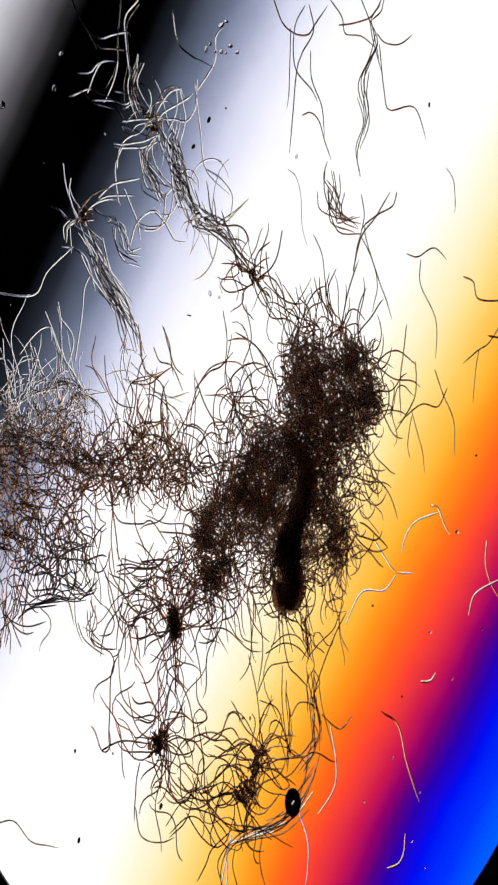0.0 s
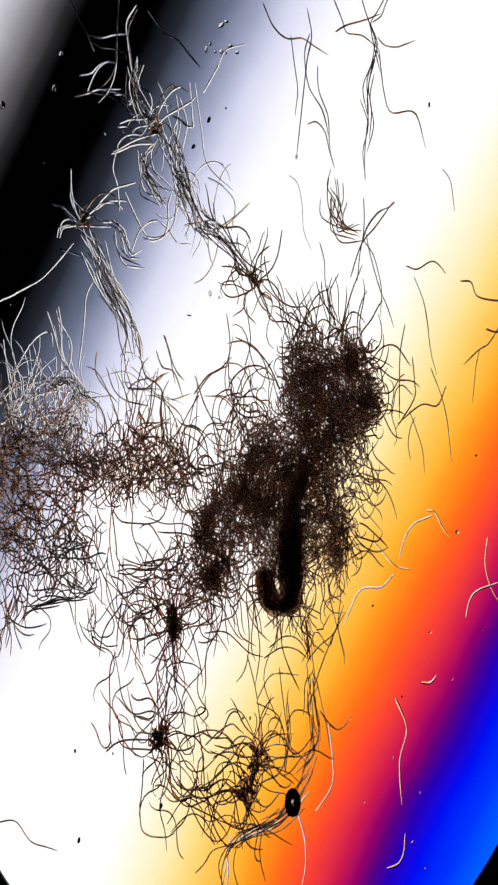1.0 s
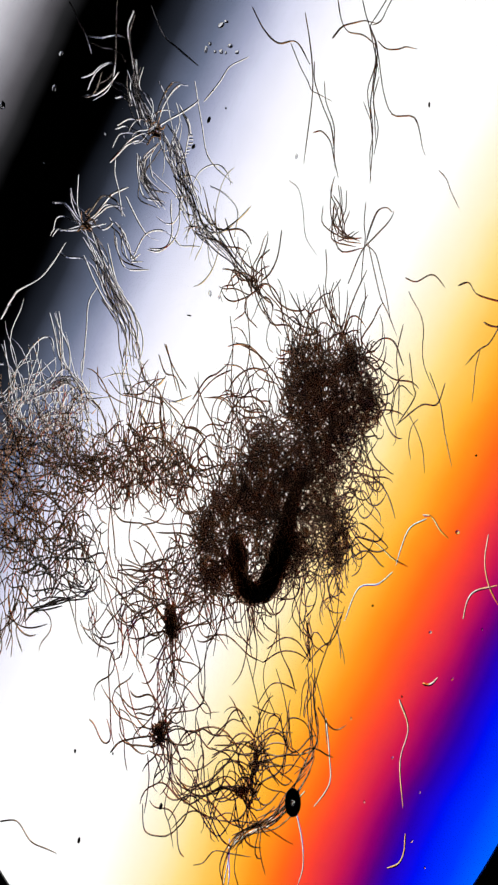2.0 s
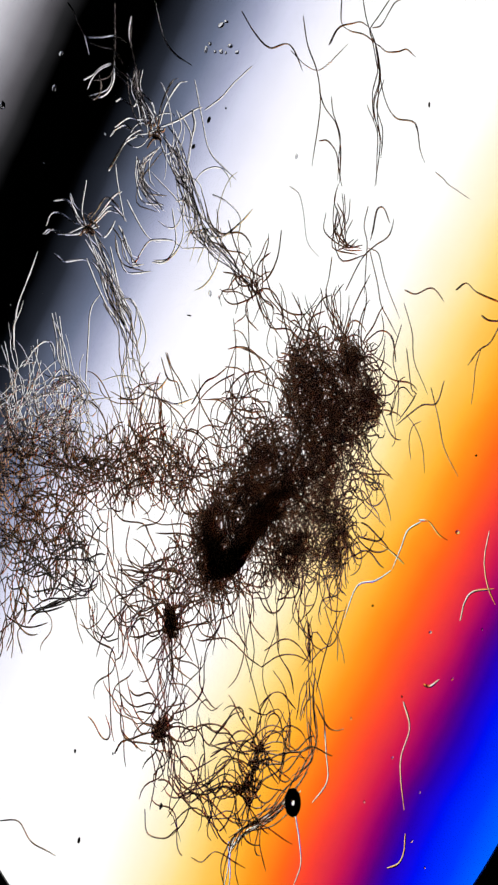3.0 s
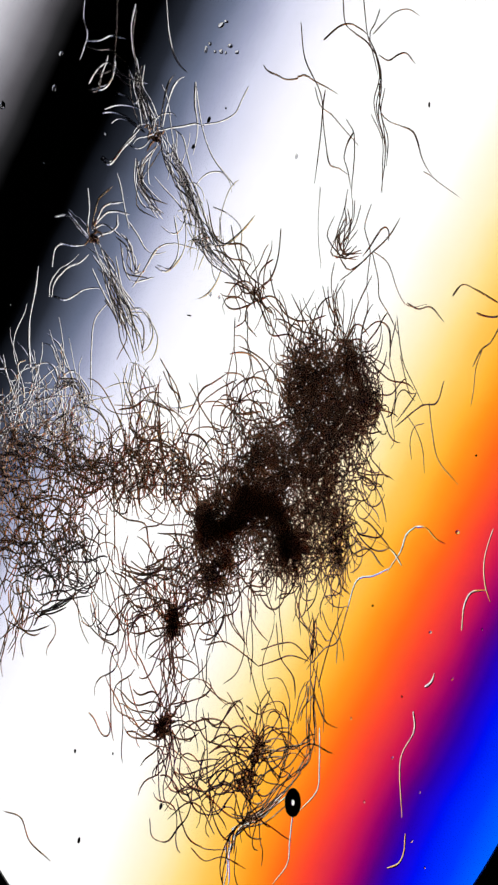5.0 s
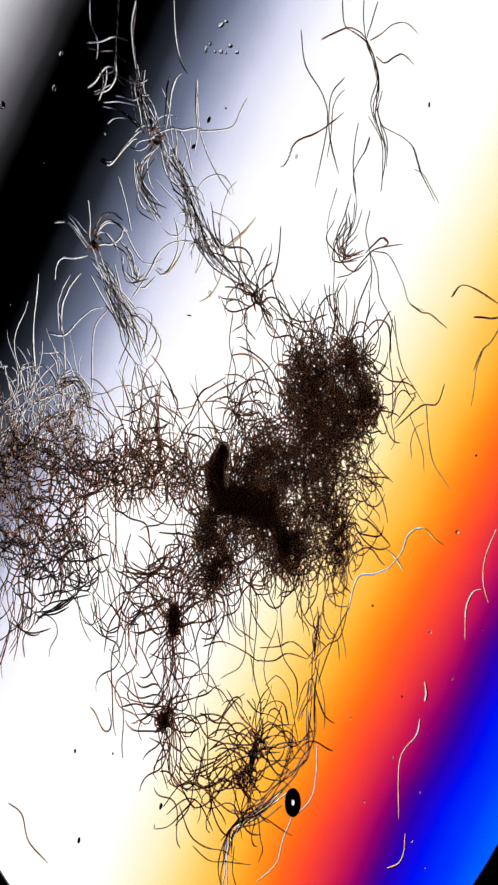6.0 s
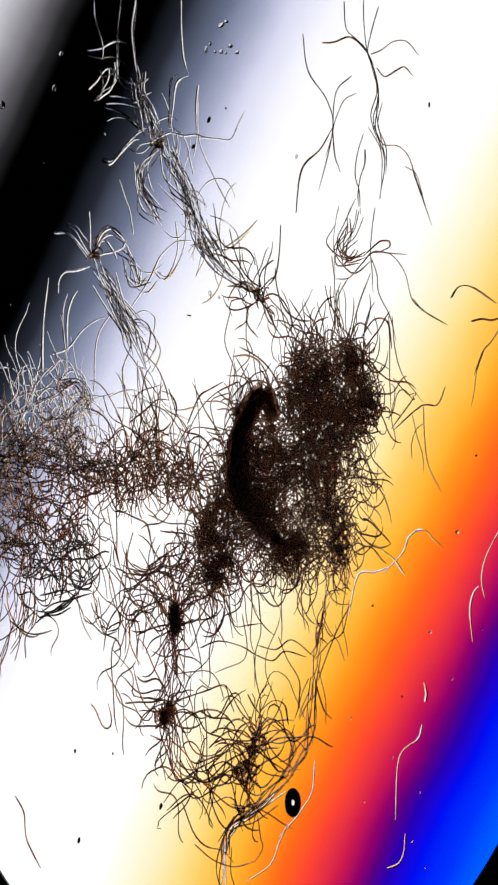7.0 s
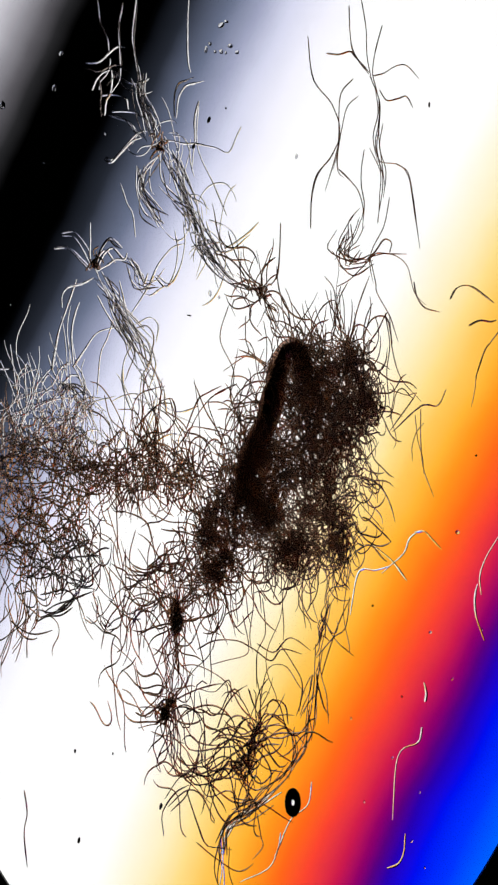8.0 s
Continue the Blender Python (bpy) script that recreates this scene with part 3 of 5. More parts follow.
def crawlers_below():
    crawler(1.3, (0, 775, 908, 735, 925, 715, 960, 708, 1010), (4, 735, 930, 718, 945, 708, 975, 690, 1008), (8, 738, 943, 725, 955, 715, 980, 690, 1003))
    crawler(1.3, (0, 700, 1020, 680, 1045, 640, 1050, 610, 1110), (4, 690, 1008, 660, 1023, 630, 1035, 610, 1090), (8, 690, 1003, 665, 1010, 635, 1015, 620, 1090))
    crawler(1.4, (0, 665, 960, 680, 985, 700, 1012, 735, 1015), (4, 640, 945, 670, 955, 695, 970, 708, 993), (8, 660, 965, 685, 985, 700, 1000, 720, 1028))
    crawler(1.5, (0, 862, 958, 860, 1000, 870, 1035, 890, 1068), (4, 868, 935, 857, 990, 862, 1040, 877, 1082), (8, 890, 940, 862, 985, 850, 1020, 852, 1052))
    crawler(1.7, (0, 830, 1090, 837, 1060, 850, 1045, 878, 1030), (4, 810, 1103, 818, 1070, 833, 1050, 868, 1048), (6.5, 828, 1138, 828, 1080, 838, 1050, 850, 1042), (8, 858, 1135, 843, 1090, 842, 1050, 852, 1020))
    crawler(2.0, (0, 745, 1207, 757, 1207, 765, 1203, 771, 1192), (4, 752, 1215, 762, 1219, 770, 1214, 778, 1209), (4.6, 752, 1212, 760, 1210, 768, 1204, 774, 1194), (6.2, 753, 1243, 755, 1230, 753, 1217, 750, 1205), n=10)
    crawler(1.6, (0, 675, 1260, 705, 1285, 720, 1350, 742, 1420), (1.0, 700, 1235, 720, 1290, 708, 1350, 712, 1430), (4, 722, 1247, 728, 1290, 710, 1350, 718, 1445), (6.5, 748, 1280, 740, 1305, 708, 1345, 703, 1452), (8, 748, 1288, 740, 1315, 705, 1340, 695, 1452), n=24)
    crawler(1.9, (0, 718, 1477, 715, 1510, 705, 1530, 685, 1538))
    crawler(1.2, (0, -5, 1458, 25, 1455, 55, 1490, 87, 1498), (4, 0, 1452, 35, 1455, 55, 1490, 86, 1512), (6.5, 20, 1415, 40, 1440, 50, 1490, 85, 1535), (8, 43, 1400, 48, 1440, 43, 1480, 52, 1565), skin=SHADED_WORM)
    crawler(1.4, (0, 570, 1265, 590, 1285, 605, 1290, 622, 1270), (4, 555, 1240, 575, 1285, 590, 1295, 605, 1298), (8, 560, 1200, 570, 1240, 575, 1255, 582, 1265), skin=SHADED_WORM)
    crawler(1.4, (0, 585, 1285, 595, 1350, 590, 1400, 550, 1460), (4, 570, 1260, 572, 1330, 575, 1380, 545, 1420), (6.5, 560, 1330, 556, 1390, 540, 1430, 505, 1462), (8, 552, 1385, 545, 1425, 515, 1452, 494, 1500))
    crawler(1.4, (0, 530, 1440, 545, 1490, 545, 1540, 540, 1575), (4, 520, 1440, 525, 1490, 528, 1530, 512, 1568), (6.5, 515, 1452, 495, 1490, 480, 1530, 440, 1562), (8, 497, 1475, 492, 1505, 475, 1538, 430, 1560))
    crawler(1.4, (0, 440, 1060, 445, 1120, 440, 1180, 410, 1222), (4, 425, 1080, 430, 1150, 415, 1200, 395, 1225), (8, 430, 1090, 440, 1140, 435, 1160, 400, 1170), skin=SHADED_WORM)
    crawler(1.4, (0, 240, 1430, 250, 1480, 285, 1492, 325, 1475), (1.5, 250, 1420, 255, 1470, 290, 1480, 305, 1475), (5, 265, 1450, 270, 1482, 296, 1490, 318, 1462), (8, 290, 1480, 288, 1440, 310, 1405, 335, 1390), skin=SHADED_WORM)


def crawlers_above():
    crawler(1.7, (0, -5, 520, 60, 522, 85, 480, 130, 437), (1.5, -5, 545, 30, 510, 80, 490, 132, 425), (3.5, 32, 640, 28, 560, 45, 490, 62, 432), (4.5, 48, 650, 45, 570, 60, 500, 67, 447), (6.5, 68, 660, 65, 610, 66, 550, 70, 500), (8, 92, 655, 98, 620, 105, 585, 117, 550), n=24)
    crawler(1.7, (0, 133, 640, 145, 560, 150, 510, 165, 480), (4, 158, 690, 160, 620, 165, 560, 190, 525), (6.5, 165, 690, 165, 620, 172, 580, 195, 550), (8, 172, 700, 178, 630, 190, 600, 200, 570), n=22)
    crawler(1.6, (0, 210, 360, 205, 320, 205, 290, 222, 250), (1.0, 212, 375, 208, 330, 200, 300, 205, 270), (4, 225, 400, 215, 360, 210, 320, 205, 300), (8, 240, 420, 235, 380, 225, 360, 215, 330))
    crawler(1.7, (0, 350, 160, 380, 110, 385, 60, 430, 30), (1, 360, 165, 385, 120, 400, 90, 438, 78), (4, 365, 210, 395, 200, 420, 178, 432, 155), (8, 345, 255, 380, 262, 405, 270, 420, 240))
    crawler(1.5, (0, 305, 20, 315, 75, 340, 100, 362, 112), (1, 262, 20, 290, 58, 315, 72, 330, 90), (4, 280, -10, 290, 70, 310, 110, 345, 130), (8, 335, -20, 332, 60, 335, 120, 355, 175))
    crawler(1.5, (0, 345, 150, 355, 230, 365, 300, 412, 350), (4, 345, 140, 360, 210, 375, 260, 412, 300), (8, 352, 180, 350, 260, 380, 330, 405, 390))
    crawler(1.5, (0, 365, 300, 395, 320, 412, 350, 405, 400), (4, 380, 360, 410, 375, 430, 400, 425, 440), (8, 370, 390, 405, 405, 420, 430, 425, 480))
    crawler(1.5, (0, 345, 690, 370, 660, 390, 650, 408, 630), (8, 330, 760, 350, 710, 370, 695, 400, 680), skin=SHADED_WORM)
    crawler(1.5, (0, 290, 580, 300, 620, 310, 650, 325, 665), (4, 298, 640, 305, 660, 320, 680, 328, 700), (8, 240, 620, 270, 650, 285, 690, 290, 720), skin=SHADED_WORM)
    crawler(1.6, (0, 120, 650, 130, 600, 105, 560, 102, 540), (4, 125, 680, 115, 640, 105, 600, 90, 570), (8, 150, 690, 130, 650, 110, 650, 95, 680))
    crawler(1.6, (0, 500, 408, 492, 450, 480, 475, 462, 490), (4, 498, 408, 492, 455, 478, 490, 460, 510), (8, 497, 395, 495, 450, 490, 490, 470, 515), skin=SHADED_WORM)


def pair(r, *rows, n=18):
    """A traced worm, and often a second one lying beside it."""
    crawler(r, *rows, n=n)
    if random.random() < 0.6:
        dx, dy = random.gauss(0, 5), random.gauss(0, 7)
        mine = []
        for row in rows:
            flat = [row[0]]
            for k in range(1, len(row), 2):
                flat += [row[k] + dx * (0.3 + 0.25 * k), row[k + 1] + dy * (0.3 + 0.25 * k)]
            mine.append(tuple(flat))
        crawler(r * 0.85, *mine, n=n, skin=random.choice((None, SHADED_GREY_WORM)))


# worms of the two knots over the dark band
def upper_knot_worms():
    pair(1.7, (0, 214, 0, 208, 70, 207, 120, 195, 160, 177, 195), (3, 203, 12, 203, 80, 200, 130, 190, 158, 160, 170), (4.5, 206, 0, 205, 70, 200, 125, 190, 148, 162, 157), (6.5, 212, 0, 207, 60, 205, 110, 203, 145, 170, 165), (8, 217, 12, 210, 50, 212, 100, 212, 140, 195, 168))
    pair(1.7, (0, 245, 0, 222, 30, 222, 70, 228, 120, 240, 160), (3, 232, 30, 228, 60, 235, 95, 240, 120, 242, 160), (4.5, 240, 10, 232, 45, 234, 85, 240, 110, 246, 150), (6.5, 240, 0, 233, 45, 236, 90, 240, 120, 245, 160), (8, 241, 0, 234, 60, 237, 90, 242, 120, 248, 160))
    pair(1.7, (0, 158, 62, 180, 68, 200, 62, 225, 58, 232, 66), (3, 155, 66, 180, 66, 200, 63, 212, 68, 218, 72), (4.5, 150, 70, 175, 70, 195, 62, 210, 66, 222, 68), (6.5, 155, 80, 180, 76, 200, 68, 215, 70, 228, 76), (8, 152, 112, 175, 110, 193, 95, 210, 83, 234, 90))
    pair(1.7, (0, 137, 130, 160, 128, 172, 115, 190, 108, 212, 112), (3, 148, 142, 165, 132, 178, 120, 195, 113, 205, 120), (4.5, 158, 145, 163, 132, 175, 118, 190, 110, 205, 120), (6.5, 155, 158, 172, 145, 180, 130, 190, 120, 205, 122), (8, 163, 160, 172, 140, 185, 128, 198, 125, 215, 138))
    pair(1.7, (0, 128, 170, 145, 162, 160, 158, 175, 165, 195, 175), (3, 162, 168, 178, 172, 192, 162, 200, 145, 202, 125), (4.5, 160, 155, 178, 158, 190, 150, 198, 135, 202, 120), (6.5, 168, 165, 182, 165, 195, 158, 205, 140, 206, 120), (8, 185, 205, 188, 180, 195, 165, 198, 140, 195, 90))
    pair(1.7, (0, 155, 165, 162, 145, 168, 130, 174, 118, 180, 112), (3, 155, 158, 160, 145, 170, 130, 180, 122, 195, 115), (4.5, 174, 145, 176, 135, 178, 128, 180, 120, 185, 112), (6.5, 175, 185, 183, 165, 190, 150, 192, 135, 188, 120), (8, 175, 160, 178, 145, 190, 130, 195, 110, 192, 95))
    pair(1.7, (0, 202, 162, 220, 165, 232, 175, 222, 185, 200, 178), (3, 205, 180, 215, 175, 230, 185, 238, 188, 245, 170), (4.5, 208, 163, 225, 170, 235, 180, 240, 185, 248, 170), (6.5, 200, 170, 215, 172, 228, 175, 240, 175, 250, 170), (8, 178, 170, 200, 168, 222, 175, 228, 195, 240, 195))
    pair(1.7, (0, 165, 178, 185, 178, 205, 180, 220, 192, 232, 185), (3, 200, 118, 215, 130, 230, 140, 240, 150, 248, 165), (4.5, 202, 118, 215, 130, 232, 140, 245, 145, 255, 150), (6.5, 200, 125, 215, 140, 235, 148, 250, 148, 262, 140), (8, 200, 125, 215, 140, 235, 148, 255, 145, 270, 135))
    pair(1.7, (0, 272, 215, 282, 190, 300, 165, 318, 158, 322, 165), (3, 283, 220, 292, 190, 305, 165, 318, 148, 330, 145), (4.5, 285, 225, 293, 190, 305, 160, 320, 142, 340, 138), (6.5, 297, 228, 303, 190, 307, 150, 320, 130, 345, 130), (8, 312, 210, 315, 180, 320, 165, 330, 152, 345, 148))
    pair(1.7, (0, 275, 220, 290, 200, 315, 185, 340, 168, 355, 140), (3, 285, 225, 305, 218, 325, 208, 345, 195, 358, 190), (4.5, 285, 230, 305, 225, 325, 220, 345, 215, 358, 218), (6.5, 288, 235, 305, 230, 325, 235, 345, 232, 355, 235), (8, 290, 250, 305, 250, 325, 255, 345, 255, 362, 258))
    pair(1.7, (0, 290, 212, 310, 212, 330, 215, 345, 195, 347, 175), (3, 340, 195, 345, 220, 340, 245, 335, 280, 330, 300), (4.5, 345, 150, 345, 190, 350, 220, 345, 255, 335, 300), (6.5, 350, 140, 348, 190, 350, 240, 345, 270, 338, 295), (8, 352, 180, 345, 210, 345, 250, 342, 275, 340, 305))
    pair(1.7, (0, 318, 160, 325, 190, 328, 215, 320, 250, 315, 280), (3, 318, 200, 330, 220, 338, 240, 335, 270, 330, 300), (4.5, 310, 230, 325, 245, 330, 270, 335, 290, 340, 310), (6.5, 305, 228, 320, 235, 330, 255, 335, 275, 340, 300), (8, 305, 240, 325, 245, 335, 265, 338, 290, 343, 310))
    pair(1.7, (0, 200, 258, 215, 262, 235, 262, 250, 262, 262, 258), (3, 192, 303, 205, 280, 220, 255, 240, 243, 250, 250), (4.5, 178, 280, 195, 290, 215, 265, 235, 245, 245, 235), (6.5, 178, 285, 195, 292, 215, 270, 235, 250, 245, 248), (8, 185, 282, 197, 288, 215, 270, 235, 250, 250, 245))
    pair(1.7, (0, 207, 300, 210, 270, 220, 250, 235, 240, 250, 238), (3, 195, 242, 210, 225, 225, 228, 240, 235, 255, 245), (4.5, 198, 220, 210, 212, 225, 215, 240, 225, 255, 235), (6.5, 190, 218, 200, 210, 220, 208, 235, 215, 250, 230), (8, 193, 205, 210, 207, 225, 215, 240, 235, 255, 245))
    pair(1.7, (0, 214, 222, 225, 226, 235, 230, 245, 235, 255, 240), (3, 200, 232, 220, 222, 235, 230, 245, 235, 255, 245), (4.5, 183, 205, 200, 202, 220, 208, 238, 220, 250, 230), (6.5, 180, 185, 200, 190, 220, 200, 235, 212, 250, 235), (8, 195, 205, 210, 210, 230, 218, 240, 232, 252, 248))
    pair(1.7, (0, 175, 350, 190, 335, 205, 325, 240, 318, 255, 315), (3, 165, 395, 180, 375, 195, 355, 205, 345, 215, 340), (4.5, 165, 395, 180, 380, 190, 370, 205, 365, 218, 365), (6.5, 170, 425, 180, 405, 195, 398, 210, 408, 222, 420), (8, 170, 470, 180, 440, 195, 423, 212, 435, 225, 450))


def left_knot_worms():
    pair(1.7, (0, 112, 290, 115, 320, 122, 350, 130, 375, 138, 390), (3, 153, 320, 148, 350, 145, 375, 150, 395, 158, 410), (4.5, 155, 325, 157, 360, 153, 400, 160, 415, 168, 430), (6.5, 157, 365, 160, 400, 160, 430, 165, 450, 172, 465), (8, 160, 395, 160, 430, 160, 460, 168, 475, 175, 490))
    pair(1.7, (0, 125, 320, 122, 340, 128, 365, 135, 380, 142, 395), (3, 124, 347, 130, 370, 138, 385, 148, 395, 156, 405), (4.5, 122, 370, 130, 385, 140, 395, 150, 410, 160, 420), (6.5, 120, 390, 135, 405, 145, 425, 155, 440, 165, 450), (8, 110, 418, 130, 420, 145, 440, 158, 465, 168, 480))
    pair(1.7, (0, 90, 365, 105, 372, 118, 385, 130, 390, 140, 395), (3, 95, 355, 115, 353, 128, 365, 138, 385, 150, 400), (4.5, 98, 377, 115, 373, 128, 380, 140, 395, 155, 410), (6.5, 97, 401, 115, 400, 130, 410, 145, 430, 160, 450), (8, 97, 440, 115, 438, 130, 445, 145, 460, 165, 480))
    pair(1.7, (0, 117, 430, 118, 405, 125, 395, 132, 390, 140, 390), (3, 82, 400, 90, 380, 105, 377, 125, 390, 148, 400), (4.5, 90, 460, 95, 430, 108, 420, 130, 425, 155, 425), (6.5, 100, 508, 102, 485, 112, 470, 135, 468, 165, 460), (8, 110, 545, 110, 525, 120, 510, 145, 503, 170, 490))
    pair(1.7, (0, 140, 385, 155, 372, 175, 358, 205, 355, 230, 388), (3, 160, 395, 175, 385, 195, 365, 215, 380, 225, 395), (4.5, 165, 395, 172, 380, 180, 360, 190, 350, 195, 347), (6.5, 170, 430, 180, 412, 195, 405, 215, 412, 225, 425), (8, 172, 475, 185, 450, 200, 440, 215, 455, 228, 465))
    pair(1.7, (0, 145, 388, 160, 370, 180, 380, 195, 390, 175, 395), (3, 155, 400, 170, 410, 185, 420, 200, 400, 205, 385), (4.5, 165, 415, 180, 410, 195, 405, 205, 395, 205, 385), (6.5, 168, 445, 185, 440, 200, 440, 215, 430, 220, 420), (8, 172, 480, 190, 470, 205, 460, 220, 460, 225, 450))
    pair(1.7, (0, 110, 437, 130, 440, 150, 455, 160, 480, 165, 500), (3, 97, 450, 115, 463, 145, 460, 165, 467, 178, 485), (4.5, 98, 500, 120, 508, 150, 497, 175, 500, 193, 515), (6.5, 80, 615, 112, 613, 140, 580, 170, 556, 200, 555), (8, 130, 650, 150, 620, 170, 592, 195, 582, 230, 580))
    pair(1.7, (0, 118, 425, 120, 405, 130, 395, 138, 392, 142, 395), (3, 80, 415, 95, 407, 115, 415, 135, 415, 150, 410), (4.5, 85, 500, 95, 475, 120, 460, 140, 455, 160, 440), (6.5, 115, 610, 115, 560, 125, 520, 145, 495, 162, 470), (8, 130, 645, 127, 590, 135, 550, 150, 520, 168, 495))
    pair(1.7, (0, 230, 435, 243, 395, 270, 375, 292, 395, 310, 425, 330, 430), (3, 240, 465, 262, 430, 285, 425, 308, 428, 325, 440, 345, 440), (4.5, 235, 500, 255, 470, 275, 440, 300, 432, 320, 437, 345, 443), (6.5, 235, 535, 265, 490, 285, 450, 308, 430, 325, 425, 352, 428), (8, 230, 560, 262, 510, 280, 470, 305, 440, 330, 432, 350, 432))
    pair(1.7, (0, 245, 400, 260, 408, 280, 405, 290, 385, 293, 350, 300, 340), (3, 270, 465, 290, 465, 305, 450, 312, 425, 308, 390, 305, 370), (4.5, 275, 470, 295, 478, 312, 460, 317, 435, 312, 405, 308, 380), (6.5, 275, 480, 290, 490, 305, 470, 315, 440, 315, 410, 310, 390), (8, 275, 490, 295, 508, 310, 480, 315, 440, 310, 410, 312, 390))
    pair(1.7, (0, 220, 335, 230, 360, 240, 385, 246, 405, 248, 425), (3, 225, 355, 240, 385, 258, 415, 275, 428, 300, 428), (4.5, 227, 380, 245, 405, 258, 430, 275, 443, 300, 440), (6.5, 225, 430, 240, 460, 255, 475, 270, 475, 285, 465), (8, 228, 460, 245, 485, 260, 497, 275, 498, 285, 485))
    pair(1.7, (0, 195, 520, 215, 550, 230, 575, 240, 590, 245, 610), (3, 210, 520, 235, 535, 250, 575, 245, 605, 232, 620), (4.5, 225, 545, 250, 545, 268, 580, 262, 610, 243, 625), (6.5, 230, 560, 262, 570, 280, 600, 262, 635, 245, 640), (8, 232, 590, 258, 600, 268, 630, 262, 650, 255, 660))
    pair(1.7, (0, 200, 500, 215, 540, 225, 560, 235, 580, 245, 583), (3, 215, 530, 230, 530, 240, 540, 242, 555, 240, 570), (4.5, 225, 545, 245, 545, 258, 555, 262, 565, 265, 575), (6.5, 228, 555, 250, 547, 270, 555, 272, 575, 265, 590), (8, 240, 575, 265, 563, 280, 575, 278, 600, 272, 620))
    pair(1.7, (0, 225, 600, 220, 640, 232, 680, 255, 735, 268, 750), (3, 225, 610, 225, 640, 228, 670, 238, 700, 235, 720), (4.5, 235, 640, 228, 670, 222, 690, 230, 710, 240, 735), (6.5, 245, 645, 255, 670, 268, 700, 280, 715, 290, 730), (8, 255, 660, 255, 690, 265, 720, 280, 735, 290, 745))
    pair(1.7, (0, 238, 575, 250, 610, 255, 650, 272, 670, 298, 652), (3, 232, 620, 245, 660, 260, 688, 280, 690, 300, 665), (4.5, 240, 640, 245, 670, 260, 695, 280, 710, 290, 720), (6.5, 242, 640, 232, 680, 230, 700, 238, 730, 250, 750), (8, 250, 640, 275, 660, 290, 690, 292, 710, 295, 730))
    pair(1.7, (0, 232, 630, 225, 665, 228, 677, 255, 675, 275, 665), (3, 225, 640, 215, 665, 225, 700, 240, 720, 260, 740), (4.5, 225, 650, 220, 680, 232, 715, 250, 740, 265, 750), (6.5, 230, 620, 218, 660, 222, 690, 230, 720, 245, 745), (8, 235, 610, 220, 640, 218, 680, 228, 715, 240, 740))


# worms of the strands on the white
def upper_right_worms():
    crawler(1.4, (0, 672, 80, 680, 160, 690, 195, 735, 193, 762, 270, 790, 297), (3, 668, 100, 680, 170, 700, 208, 735, 220, 745, 270, 762, 308), (4.5, 672, 120, 675, 190, 700, 215, 735, 225, 750, 280, 775, 313), (6.5, 665, 215, 680, 240, 705, 245, 725, 265, 738, 300, 755, 342), (8, 668, 270, 675, 287, 705, 292, 722, 310, 730, 345, 735, 380), n=22, skin=SHADED_WORM)
    crawler(1.5, (0, 600, 45, 620, 43, 640, 38, 655, 32, 665, 20), (3, 583, 80, 600, 50, 625, 42, 640, 40, 655, 50), (4.5, 575, 72, 600, 45, 620, 40, 640, 48, 655, 60), (6.5, 568, 70, 590, 65, 615, 55, 635, 62, 650, 80), (8, 578, 95, 600, 97, 620, 92, 630, 102, 655, 130), n=22, skin=SHADED_WORM)
    crawler(1.3, (0, 585, 0, 605, 30, 612, 60, 640, 65, 665, 85), (3, 605, 0, 605, 40, 620, 55, 645, 62, 668, 80), (4.5, 608, 0, 612, 40, 630, 60, 650, 75, 670, 100), (6.5, 606, 0, 610, 45, 630, 60, 648, 75, 662, 105), (8, 618, 10, 620, 60, 625, 90, 640, 115, 660, 140), n=22, skin=SHADED_WORM)
    crawler(1.3, (0, 680, -10, 668, 15, 658, 35, 662, 60, 668, 90), (3, 690, 0, 670, 30, 655, 55, 665, 80, 672, 110), (4.5, 675, 20, 665, 45, 655, 60, 665, 90, 672, 110), (6.5, 668, 0, 655, 45, 648, 80, 658, 105, 668, 140), (8, 677, 45, 665, 90, 660, 130, 668, 165, 672, 200), n=22, skin=SHADED_WORM)
    crawler(1.3, (0, 640, 0, 648, 20, 655, 40, 660, 70, 668, 100), (3, 643, 0, 648, 30, 655, 55, 662, 85, 668, 120), (4.5, 643, -10, 648, 30, 652, 60, 662, 95, 670, 130), (6.5, 645, 0, 643, 35, 648, 75, 658, 105, 665, 140), (8, 640, 0, 648, 50, 650, 100, 658, 140, 670, 180), n=22, skin=SHADED_WORM)
    crawler(1.3, (0, 668, 60, 680, 75, 700, 80, 715, 75, 730, 62), (3, 670, 80, 685, 92, 705, 92, 720, 88, 732, 98), (4.5, 672, 95, 690, 103, 705, 95, 720, 93, 735, 110), (6.5, 665, 105, 680, 118, 700, 105, 715, 100, 735, 120), (8, 672, 160, 685, 178, 705, 175, 720, 172, 733, 195), n=22, skin=SHADED_WORM)
    crawler(1.3, (0, 660, 35, 675, 20, 680, 0, 690, -20, 700, -40), (3, 660, 50, 675, 45, 690, 20, 700, 5, 720, -5), (4.5, 662, 55, 680, 35, 700, 15, 725, 8, 760, 25), (6.5, 655, 80, 675, 70, 695, 55, 720, 55, 743, 82), (8, 660, 135, 680, 130, 700, 118, 720, 117, 742, 140), n=22, skin=SHADED_WORM)
